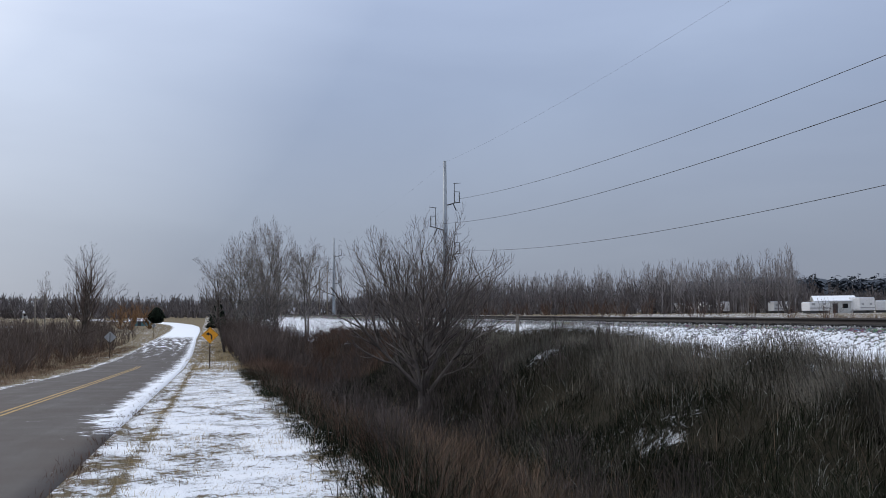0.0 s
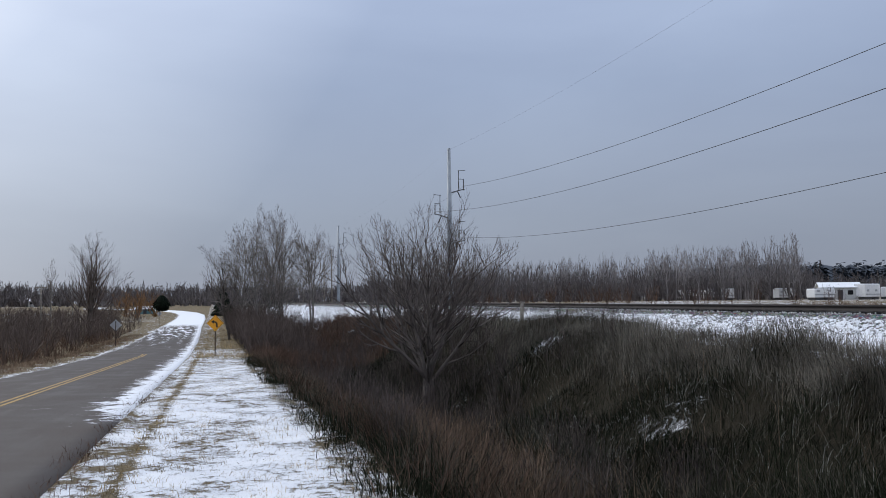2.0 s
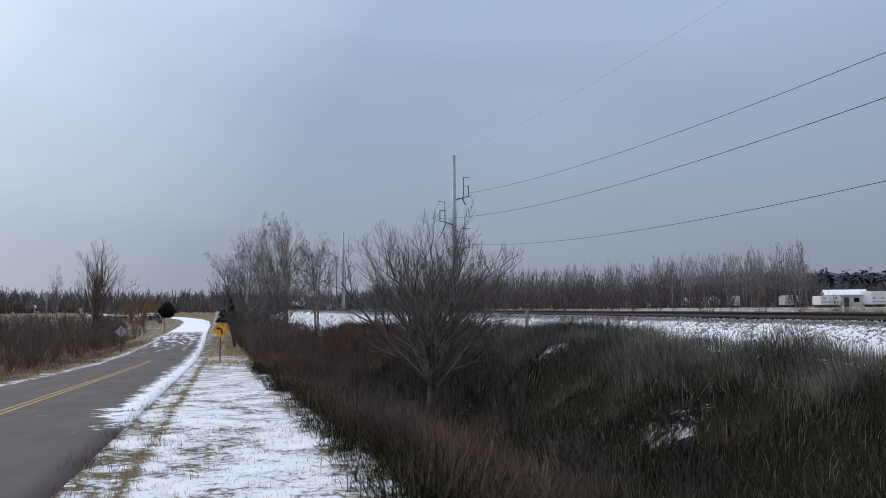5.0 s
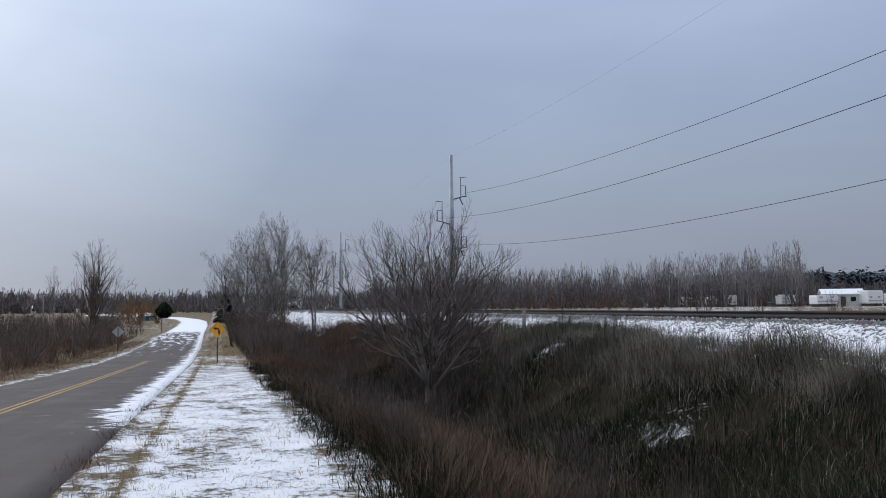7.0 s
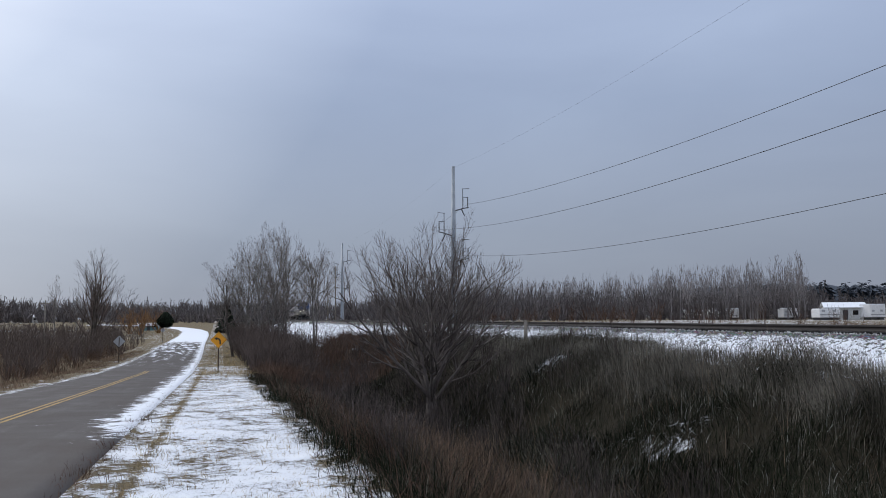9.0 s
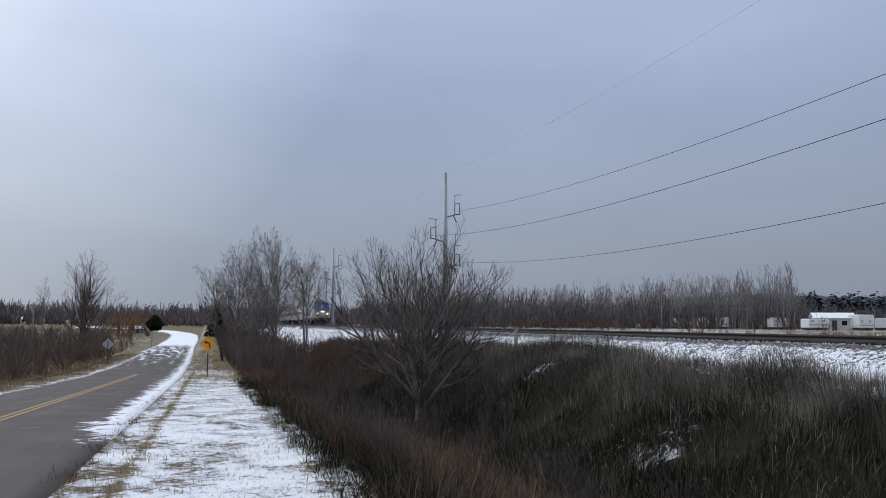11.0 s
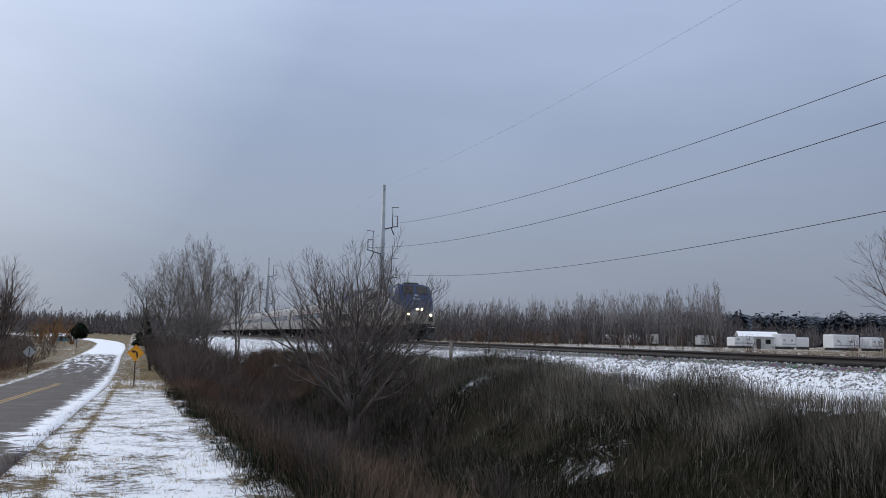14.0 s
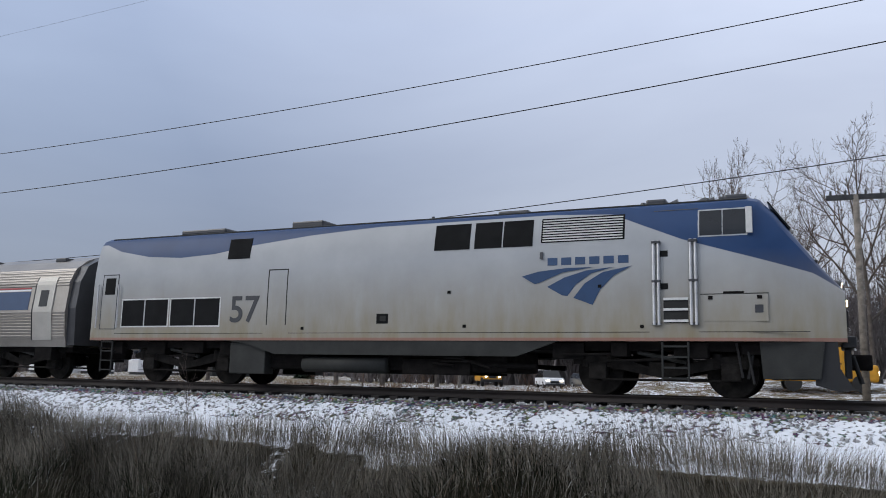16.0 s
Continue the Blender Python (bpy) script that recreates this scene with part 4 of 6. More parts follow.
def build_woods():
    rng = np.random.default_rng(7)
    tall = proto_trees(6, 200, 3.6, 0.35, 0.30, 4, 55, 0.022)
    mass = proto_trees(4, 240, 8.5, 0.04, 0.05, 5, 40, 0.13)
    thicket = proto_trees(5, 260, 7.0, 0.04, 0.05, 5, 60, 0.026, "vase")
    bush = proto_trees(5, 220, 7.5, 0.04, 0.10, 5, 40, 0.070)

    def spots(yaw0, yaw1, r0, r1, n, h0, h1, zz=None):
        out = []
        for _ in range(n):
            u = rng.random()
            yaw, r = yaw0 + (yaw1 - yaw0) * u, rng.uniform(r0, r1)
            x, y = polar(yaw, r)
            h = (h0 + (h1 - h0) * u) * rng.uniform(0.75, 1.1)
            out.append((x, y, float(land(x, y, False)) if zz is None else zz, h))
        return out

    forest("woods", "bare grey woodland beyond the railway", spots(-14, -31, 250, 310, 300, 11.5, 14.5) + spots(-29, -38.6, 190, 250, 150, 12.0, 13.8), tall, M_WOODTOP, 1)
    forest("undergrowth", "dense brown undergrowth at the foot of the woods", spots(-10, -39.5, 195, 300, 560, 8.8, 9.6), bush, M_WOODS, 2)
    forest("undergrowth", "red-twigged thicket at the foot of the woods", spots(-17, -30, 180, 195, 26, 3.5, 4.5), bush, M_RUST, 9)
    forest("woods", "bare dark woodland on rising ground near the crossing", spots(-60, -72, 110, 150, 140, 11.5, 16.5) + spots(-72, -100, 95, 150, 170, 17.0, 17.5), tall, M_WOODS, 3)
    forest("undergrowth", "dense dark undergrowth before the woods", spots(-59, -75, 104, 140, 200, 8.0, 14.0) + spots(-75, -102, 95, 135, 200, 14.0, 12.0), thicket, M_WOODS, 4)
    forest("far_treeline", "distant bare treeline", spots(-14, 32, 380, 470, 620, 10.0, 10.5, 2.6), mass, M_WOODS, 5)
    forest("field_brush", "brown brush in the field across the road", spots(6, 32, 100, 240, 420, 3.2, 4.4), bush, M_TWIG, 6)
    forest("field_brush", "brown brush by the far road bend", spots(-3, 7, 310, 380, 120, 6.0, 6.0, 2.4), mass, M_WOODS, 8)
    # evergreens and bare crowns along the far ridge
    firs = []
    for k in range(4):
        v, f = conifer_mesh(400 + k, 10.0, 7.0, 9, 13, k % 2 == 0)
        firs.append((np.array(v, dtype=float), np.array(f)))
    forest("far_conifers", "dark conifers along the crest of the far ridge", spots(-34, -104, 470, 520, 620, 15.0, 17.5, 6.5), firs, M_HAZERIDGE, 10)
    forest("far_treeline", "dark bare trees at the foot of the far ridge", spots(-34, -62, 300, 430, 260, 9.0, 10.0, 2.6), mass, M_WOODS, 11)
    # the far forest ridge: a wooded rise with an uneven crest of crowns
    yaws = np.linspace(-104, -30, 420)
    rows = []
    for depth, part_h in ((0, 0.0), (6, 0.55), (16, 0.85), (40, 1.0), (120, 1.0)):
        r = 480 + depth + 22 * value_noise(yaws, yaws * 0 + depth, 1.1, 31)
        h = (16 + 4 * value_noise(yaws, yaws * 0, 9, 32)) * part_h + (value_noise(yaws, yaws * 0 + depth, 0.45, 33) - 0.4) * 3 * part_h
        rows.append(np.stack([-r * np.sin(np.radians(yaws)), r * np.cos(np.radians(yaws)), 2.0 + h], -1))
    k = len(yaws)
    i = np.arange(5 * k).reshape(5, k)
    f = np.stack([i[:-1, :-1], i[:-1, 1:], i[1:, 1:], i[1:, :-1]], -1).reshape(-1, 4)
    tagged(new("far_forest", mesh_np("far_forest", np.concatenate(rows), f, M_HAZERIDGE)), "dark forested ridge on the horizon", "woods", kind="stuff")


# ---- grass, weeds and brush ----


def blades(name, label, x, y, h, material, width=0.012, lean=0.35, seed=0, bend=0.5, joints=2):
    """Tapering stems that arch over, combed the same way tuft by tuft; one object of uncountable stuff."""
    rng = np.random.default_rng(seed)
    n = len(x)
    az = 12.0 * value_noise(x, y, 1.9, 40 + seed) + rng.normal(0, 0.75, n)
    tilt = np.abs(rng.normal(lean * 0.75, lean * 0.6, n))
    fa = rng.uniform(0, 6.283, n)
    s = np.stack([np.cos(fa), np.sin(fa), np.zeros(n)], -1) * (width * rng.uniform(0.6, 1.4, n))[:, None] / 2
    p = np.stack([x, y, land(x, y) - 0.03], -1)
    curl = np.abs(rng.normal(bend, bend * 0.5, n)) * 1.6 / joints
    rows = [p - s, p + s]
    for k in range(joints):
        d = np.stack([np.cos(az) * np.sin(tilt), np.sin(az) * np.sin(tilt), np.cos(tilt)], -1)
        p = p + d * (h * (0.6, 0.4)[k] if joints == 2 else h * (0.42, 0.33, 0.25)[k])[:, None]
        g = s * (1 - (k + 1) / joints * 0.8)
        rows += [p - g, p + g]
        tilt = tilt + curl
    v = np.stack(rows, 1).reshape(-1, 3)
    f = np.array([(2 * k, 2 * k + 1, 2 * k + 3, 2 * k + 2) for k in range(joints)])
    f = (f[None] + (np.arange(n) * 2 * (joints + 1))[:, None, None]).reshape(-1, 4)
    return tagged(new(name, mesh_np(name, v, f, material)), label, "grass" if "grass" in name else "brush", kind="stuff")


def clumped(rng, n, x0, x1, y0, y1, size=0.35, per=14, near=1.0):
    """Tufted scatter over a patch, denser towards y0 as near grows."""
    c = max(1, n // per)
    cx = rng.uniform(x0, x1, c)
    cy = y0 + (y1 - y0) * rng.random(c) ** near
    k = rng.integers(0, c, n)
    return cx[k] + rng.normal(0, size, n), cy[k] + rng.normal(0, size, n)


def build_grass():
    rng = np.random.default_rng(21)

    def field(name, label, n, x0, x1, y0, y1, h0, h1, m, width, lean=0.3, seed=0, near=1.5, size=0.35, keep=None, bend=0.5, joints=2):
        x, y = clumped(rng, n, x0, x1, y0, y1, size, 14, near)
        ok = (x > x0 - 0.6) & (x < x1 + 0.25)
        if keep is not None:
            ok &= keep(x, y)
        x, y = x[ok], y[ok]
        h = rng.uniform(h0, h1, len(x)) * (0.6 + 0.8 * value_noise(x, y, 2.2, 9))
        blades(name, label, x, y, h, m, width, lean, seed, bend, joints)

    edge = lambda x, y: x - (track_x(y) - TRACK_X) < 13.45 + 0.35 * np.sin(y * 0.7)
    bank = lambda x, y: edge(x, y) & (rng.random(len(x)) < 0.12 + 1.5 * value_noise(x, y, 1.5, 4) ** 1.3)
    field("tall_grass", "grey-brown dead grass standing along the crest of the bank", 80000, 10.3, 13.4, -8, 50, 0.30, 0.66, M_CREST, 0.0085, 0.32, 1, 1.7, keep=edge, bend=0.35)
    field("tall_grass", "thin pale blades among the bank grass", 30000, 4.0, 11.0, -8, 45, 0.28, 0.60, M_GRASS, 0.0075, 0.75, 18, 1.6, keep=bank, bend=0.6, joints=3)
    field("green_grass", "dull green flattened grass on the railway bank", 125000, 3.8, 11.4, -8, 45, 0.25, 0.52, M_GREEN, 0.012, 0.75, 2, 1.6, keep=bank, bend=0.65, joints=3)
    field("frosted_grass", "frosted pale blades lying on the bank", 9000, 3.8, 12.5, -6, 35, 0.2, 0.45, M_FROST, 0.007, 0.9, 19, 1.6, 0.5, keep=bank, bend=0.6, joints=3)
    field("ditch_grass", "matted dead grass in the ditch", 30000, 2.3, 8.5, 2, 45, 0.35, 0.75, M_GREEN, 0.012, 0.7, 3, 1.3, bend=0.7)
    field("ditch_grass", "pale dead stalks in the ditch", 20000, 2.3, 8.0, 4, 45, 0.35, 0.8, M_GRASS, 0.008, 0.6, 16, 1.3, bend=0.7)
    field("russet_grass", "russet weeds at the verge edge", 16000, 2.2, 5.2, 5, 60, 0.35, 0.85, M_RUST, 0.009, 0.45, 4, 1.4, bend=0.55, joints=3)
    field("russet_grass", "tan seed grass leaning out of the ditch", 5000, 3.2, 5.6, 6, 22, 0.45, 0.95, M_TAN, 0.007, 0.35, 17, 1.2, bend=0.5, joints=3)
    field("tall_grass", "tall dead grass along the track edge", 24000, 11.5, 15.0, 26, 75, 0.35, 0.8, M_GRASS, 0.014, 0.35, 5, 1.2)
    field("tall_grass", "tall dead grass farther up the bank", 30000, 3.0, 14.0, 45, 95, 0.6, 1.2, M_RUST, 0.022, 0.35, 6, 1.2)
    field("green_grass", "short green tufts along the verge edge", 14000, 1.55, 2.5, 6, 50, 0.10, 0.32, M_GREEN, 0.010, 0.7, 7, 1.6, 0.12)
    field("straw_grass", "straw-coloured tufts poking through the snow", 18000, -0.8, 1.9, 6, 60, 0.04, 0.13, M_STRAW, 0.006, 0.8, 8, 1.5, 0.11)
    field("straw_grass", "straw-coloured fringe along the road edge", 11000, -1.22, -0.95, 6, 66, 0.04, 0.13, M_STRAW, 0.008, 0.8, 9, 1.5, 0.09)
    field("russet_grass", "russet tufts along the road edge", 1500, -1.85, -1.5, 6, 34, 0.06, 0.18, M_RUST, 0.009, 0.6, 10, 1.3, 0.14)
    field("straw_grass", "straw-coloured far verge across the road", 22000, -13.5, -8.9, 22, 110, 0.12, 0.4, M_TAN, 0.020, 0.6, 11, 1.2)
    field("tall_grass", "brown weeds across the road", 26000, -32, -12.5, 28, 140, 0.5, 1.2, M_RUST, 0.026, 0.35, 12, 1.2)
    field("straw_grass", "straw-coloured verge by the warning sign", 9000, -1.4, 3.0, 52, 130, 0.1, 0.35, M_STRAW, 0.02, 0.6, 13, 1.3)
    field("straw_grass", "dead grass beyond the railway", 16000, 23.5, 60, 5, 70, 0.2, 0.5, M_TAN, 0.03, 0.5, 14, 1.0)
    # pale seed stalks that stand over the rest
    field("seed_grass", "pale seed stalks standing over the bank grass", 2200, 6.0, 12.6, -6, 40, 0.5, 0.95, M_TAN, 0.006, 0.3, 15, 1.4, 0.5, keep=bank, joints=3)


def build_brush():
    """Bare brush in rigid clumps along the ditch and in front of the stand."""
    rng = np.random.default_rng(33)
    protos = proto_trees(6, 300, 9.5, 0.04, 0.05, 6, 42, 0.030, "fan")

    def patch(name, label, n, x0, x1, y0, y1, h0, h1, m, seed, near=1.2):
        sp = []
        for _ in range(n):
            x, y = rng.uniform(x0, x1), y0 + (y1 - y0) * rng.random() ** near
            sp.append((x, y, float(land(x, y)), rng.uniform(h0, h1)))
        ob = forest(name, label, sp, protos, m, seed)
        ob["category"] = "brush"

    patch("brush", "dark bare brush filling the ditch", 210, 3.6, 11.5, 22, 62, 1.2, 2.1, M_BRUSH, 51)
    patch("brush", "bare reddish brush below the roadside stand", 230, 2.2, 7.2, 56, 100, 2.2, 4.0, M_TWIG, 52, 0.8)
    patch("brush", "low bare brush below the railway bank", 80, 6.3, 12.5, 56, 100, 0.9, 1.5, M_TWIG, 58)
    patch("brush", "bare brush between the stand and the railway", 95, 1.5, 6.5, 88, 118, 2.6, 4.2, M_TWIG, 57)
    patch("brush", "low bare brush between the stand and the railway", 60, 6.5, 11.5, 88, 118, 1.5, 2.4, M_TWIG, 59)
    patch("brush", "low bare brambles near the verge", 110, 2.6, 7.0, 10, 30, 0.7, 1.3, M_BRUSH, 53)
    patch("brush", "low bare brush on the bank", 60, 10.5, 13.6, 38, 80, 0.8, 1.4, M_BRUSH, 54)
    patch("brush", "brown brush across the road", 640, -66, -12.8, 62, 175, 2.4, 4.4, M_TWIG, 55)
    patch("brush", "russet brush beyond the railway", 90, 24, 60, 20, 160, 1.0, 2.2, M_RUST, 56)

# ---- the train ----


def body_half(z):
    """Half width of the locomotive body at height z."""
    return float(np.interp(z, [1.1, 2.3, 2.75, 3.05, 3.5, 3.95, 4.08, 4.17, 4.24, 4.27], [1.5, 1.5, 1.492, 1.475, 1.425, 1.33, 1.24, 1.06, 0.66, 0.0]))


def nose_top(s):
    return float(np.interp(s, [18.35, 18.55, 19.58, 19.85, 19.95], [4.27, 4.10, 2.66, 2.34, 2.2]))


def nose_half(s):
    return float(np.interp(s, [18.2, 18.9, 19.6, 19.95], [1.0, 0.955, 0.87, 0.80]))


def sill(s):
    return 1.15


def loco_shell():
    """The body lofted from cross-sections along its length, s from the rear."""
    stations = [0.0, 0.10, 0.25, 2, 5, 8, 11, 14, 16, 17.5, 18.2, 18.4, 18.7, 19.0, 19.3, 19.58, 19.75, 19.9, 19.95]
    zs = [1.15, 1.7, 2.3, 2.75, 3.05, 3.5, 3.95, 4.08, 4.17, 4.24, 4.27]
    rows = []
    for s in stations:
        top = nose_top(s)
        w = nose_half(s) * (0.97 if s == 0 else 0.99 if s < 0.2 else 1)
        sec = []
        for z in zs:
            zz = 1.15 + (z - 1.15) * (top - 1.15) / 3.12 - (0.05 if s == 0 and z > 3.9 else 0)
            sec.append((s - 10, body_half(z) * w, zz))
        rows.append([(a, -h, c) for a, h, c in sec] + [(a, h, c) for a, h, c in sec[::-1][1:]])
    k, n = len(rows[0]), len(rows)
    bm = bmesh.new()
    grid = [[bm.verts.new(p) for p in r] for r in rows]
    for i in range(n - 1):
        for j in range(k - 1):
            bm.faces.new((grid[i][j], grid[i][j + 1], grid[i + 1][j + 1], grid[i + 1][j]))
        bm.faces.new((grid[i][k - 1], grid[i][0], grid[i + 1][0], grid[i + 1][k - 1]))
    bm.faces.new(grid[0])
    bm.faces.new(grid[-1][::-1])
    bmesh.ops.remove_doubles(bm, verts=bm.verts, dist=0.002)
    bmesh.ops.recalc_face_normals(bm, faces=bm.faces)
    return bm


def side_panel(s0, s1, z0, z1, side, proud=0.012, slant=0.0):
    """A plate that follows the curve of the body side; slant shifts its upper edge forwards."""
    bm = bmesh.new()
    n = max(1, round((z1 - z0) / 0.12)) if z1 > 2.3 else 1
    back, front = [], []
    for d, rows in ((-0.03, back), (proud, front)):
        for k in range(n + 1):
            z = z0 + (z1 - z0) * k / n
            o = slant * k / n - 10
            rows.append([bm.verts.new((s + o, side * (body_half(z) + d), z)) for s in (s0, s1)])
    for k in range(n):
        a, b = front[k], front[k + 1]
        bm.faces.new((a[0], a[1], b[1], b[0]))
        bm.faces.new((back[k][0], a[0], b[0], back[k + 1][0]))
        bm.faces.new((a[1], back[k][1], back[k + 1][1], b[1]))
    bm.faces.new((back[0][0], back[0][1], front[0][1], front[0][0]))
    bm.faces.new((front[n][0], front[n][1], back[n][1], back[n][0]))
    bmesh.ops.recalc_face_normals(bm, faces=bm.faces)
    return bm


def flat_shape(points, side, y, thick=0.008):
    bm = bmesh.new()
    return prism(bm, [(s - 10, z) for s, z in points], side * y, side * (y + thick))


def lettering(text, size, parent, m, material, name):
    cu = bpy.data.curves.new(name, "FONT")
    cu.body, cu.size, cu.extrude, cu.align_x, cu.offset = text, size, 0.004, "LEFT", 0.012
    tmp = bpy.data.objects.new(name, cu)
    me = bpy.data.meshes.new_from_object(tmp)
    bpy.data.objects.remove(tmp)
    me.materials.clear()
    me.materials.append(material)
    ob = new(name, me)
    ob.parent = parent
    ob.matrix_basis = m
    return ob


def wheelset(parent, s, side_y, r=0.508):
    for side in (-1, 1):
        bm = bmesh.new()
        rod(bm, (s, side * (side_y - 0.06), r), (s, side * (side_y + 0.06), r), r, sides=32)
        rod(bm, (s, side * (side_y - 0.09), r), (s, side * (side_y - 0.06), r), r + 0.025, sides=32)
        wh = part("wheel", bm, M_BOGIE, parent)
        part("hub", rodded((s, side * (side_y + 0.06), r), (s, side * (side_y + 0.15), r), 0.2, 0.15, sides=16), M_UNDER, wh)


def bogie(parent, s_a, s_b, r=0.508):
    """A two-axle bogie between axles s_a and s_b (local x), with frame, springs and axle boxes."""
    b = part("bogie", boxed((s_a + s_b) / 2 - 0.35, (s_a + s_b) / 2 + 0.35, -0.95, 0.95, 0.45, 0.85), M_UNDER, parent)
    for s in (s_a, s_b):
        wheelset(b, s, 0.753, r)
    for side in (-1, 1):
        y = side * 1.02
        bm = bmesh.new()
        lo, hi = s_a - 0.55, s_b + 0.55
        prism(bm, [(lo, 0.78), (lo + 0.35, 0.88), (s_a + 0.45, 0.80), ((s_a + s_b) / 2 - 0.3, 0.62), ((s_a + s_b) / 2 + 0.3, 0.62), (s_b - 0.45, 0.80), (hi - 0.35, 0.88), (hi, 0.78), (hi, 0.66), (hi - 0.3, 0.66), (s_b - 0.35, 0.58), ((s_a + s_b) / 2, 0.38), (s_a + 0.35, 0.58), (lo + 0.3, 0.66), (lo, 0.66)], y - 0.06, y + 0.06)
        part("side_frame", bm, M_BOGIE, b)
        for s in (s_a, s_b):
            part("axle_box", boxed(s - 0.2, s + 0.2, y - 0.1, y + 0.14, r - 0.17, r + 0.2, bevel=0.04), M_BOGIE, b)
            for o in (-0.28, 0.28):
                bm = bmesh.new()
                for q in range(5):
                    rod(bm, (s + o, y, 0.60 + q * 0.06), (s + o, y, 0.66 + q * 0.06), 0.10, 0.085, 10)
                part("spring", bm, M_BOGIE, b)
        part("damper", rodded(((s_a + s_b) / 2 - 0.5, y + side * 0.1, 0.92), ((s_a + s_b) / 2 + 0.5, y + side * 0.1, 0.72), 0.05), M_SKIRT, b)
        part("brake_rod", rodded((s_a + 0.1, y + side * 0.05, 0.34), (s_b - 0.1, y + side * 0.05, 0.34), 0.025), M_BOGIE, b)
        part("bolster", boxed((s_a + s_b) / 2 - 0.28, (s_a + s_b) / 2 + 0.28, y - 0.05, y + 0.13, 0.42, 0.72, bevel=0.04), M_BOGIE, b)


def ladder(parent, s0, s1, z0, z1, side, y, rungs):
    bm = bmesh.new()
    for s in (s0, s1):
        rod(bm, (s - 10, side * y, z0), (s - 10, side * y, z1), 0.022, sides=8)
    for k in range(rungs):
        z = z0 + 0.06 + (z1 - z0 - 0.1) * k / max(rungs - 1, 1)
        box(bm, s0 - 10, s1 - 10, min(side * (y - 0.12), side * (y + 0.02)), max(side * (y - 0.12), side * (y + 0.02)), z - 0.018, z + 0.018)
    return part("steps", bm, M_SKIRT, parent, "grey steel steps")


def slope_plate(s0, s1, y0, y1, lift=0.012, inset=0.0):
    """A plate on the slanted windscreen face between s0 and s1."""
    bm = bmesh.new()
    a, b = [], []
    for d, row in ((-0.02, a), (lift, b)):
        for s, y in ((s0, y0), (s0, y1), (s1, y1 - inset), (s1, y0 + inset)):
            row.append(bm.verts.new((s - 10 + d * 0.81, y, nose_top(s) + d * 0.58 + 0.02)))
    bm.faces.new(a)
    bm.faces.new(b[::-1])
    for i in range(4):
        j = (i + 1) % 4
        bm.faces.new((a[i], b[i], b[j], a[j]))
    bmesh.ops.recalc_face_normals(bm, faces=bm.faces)
    return bm


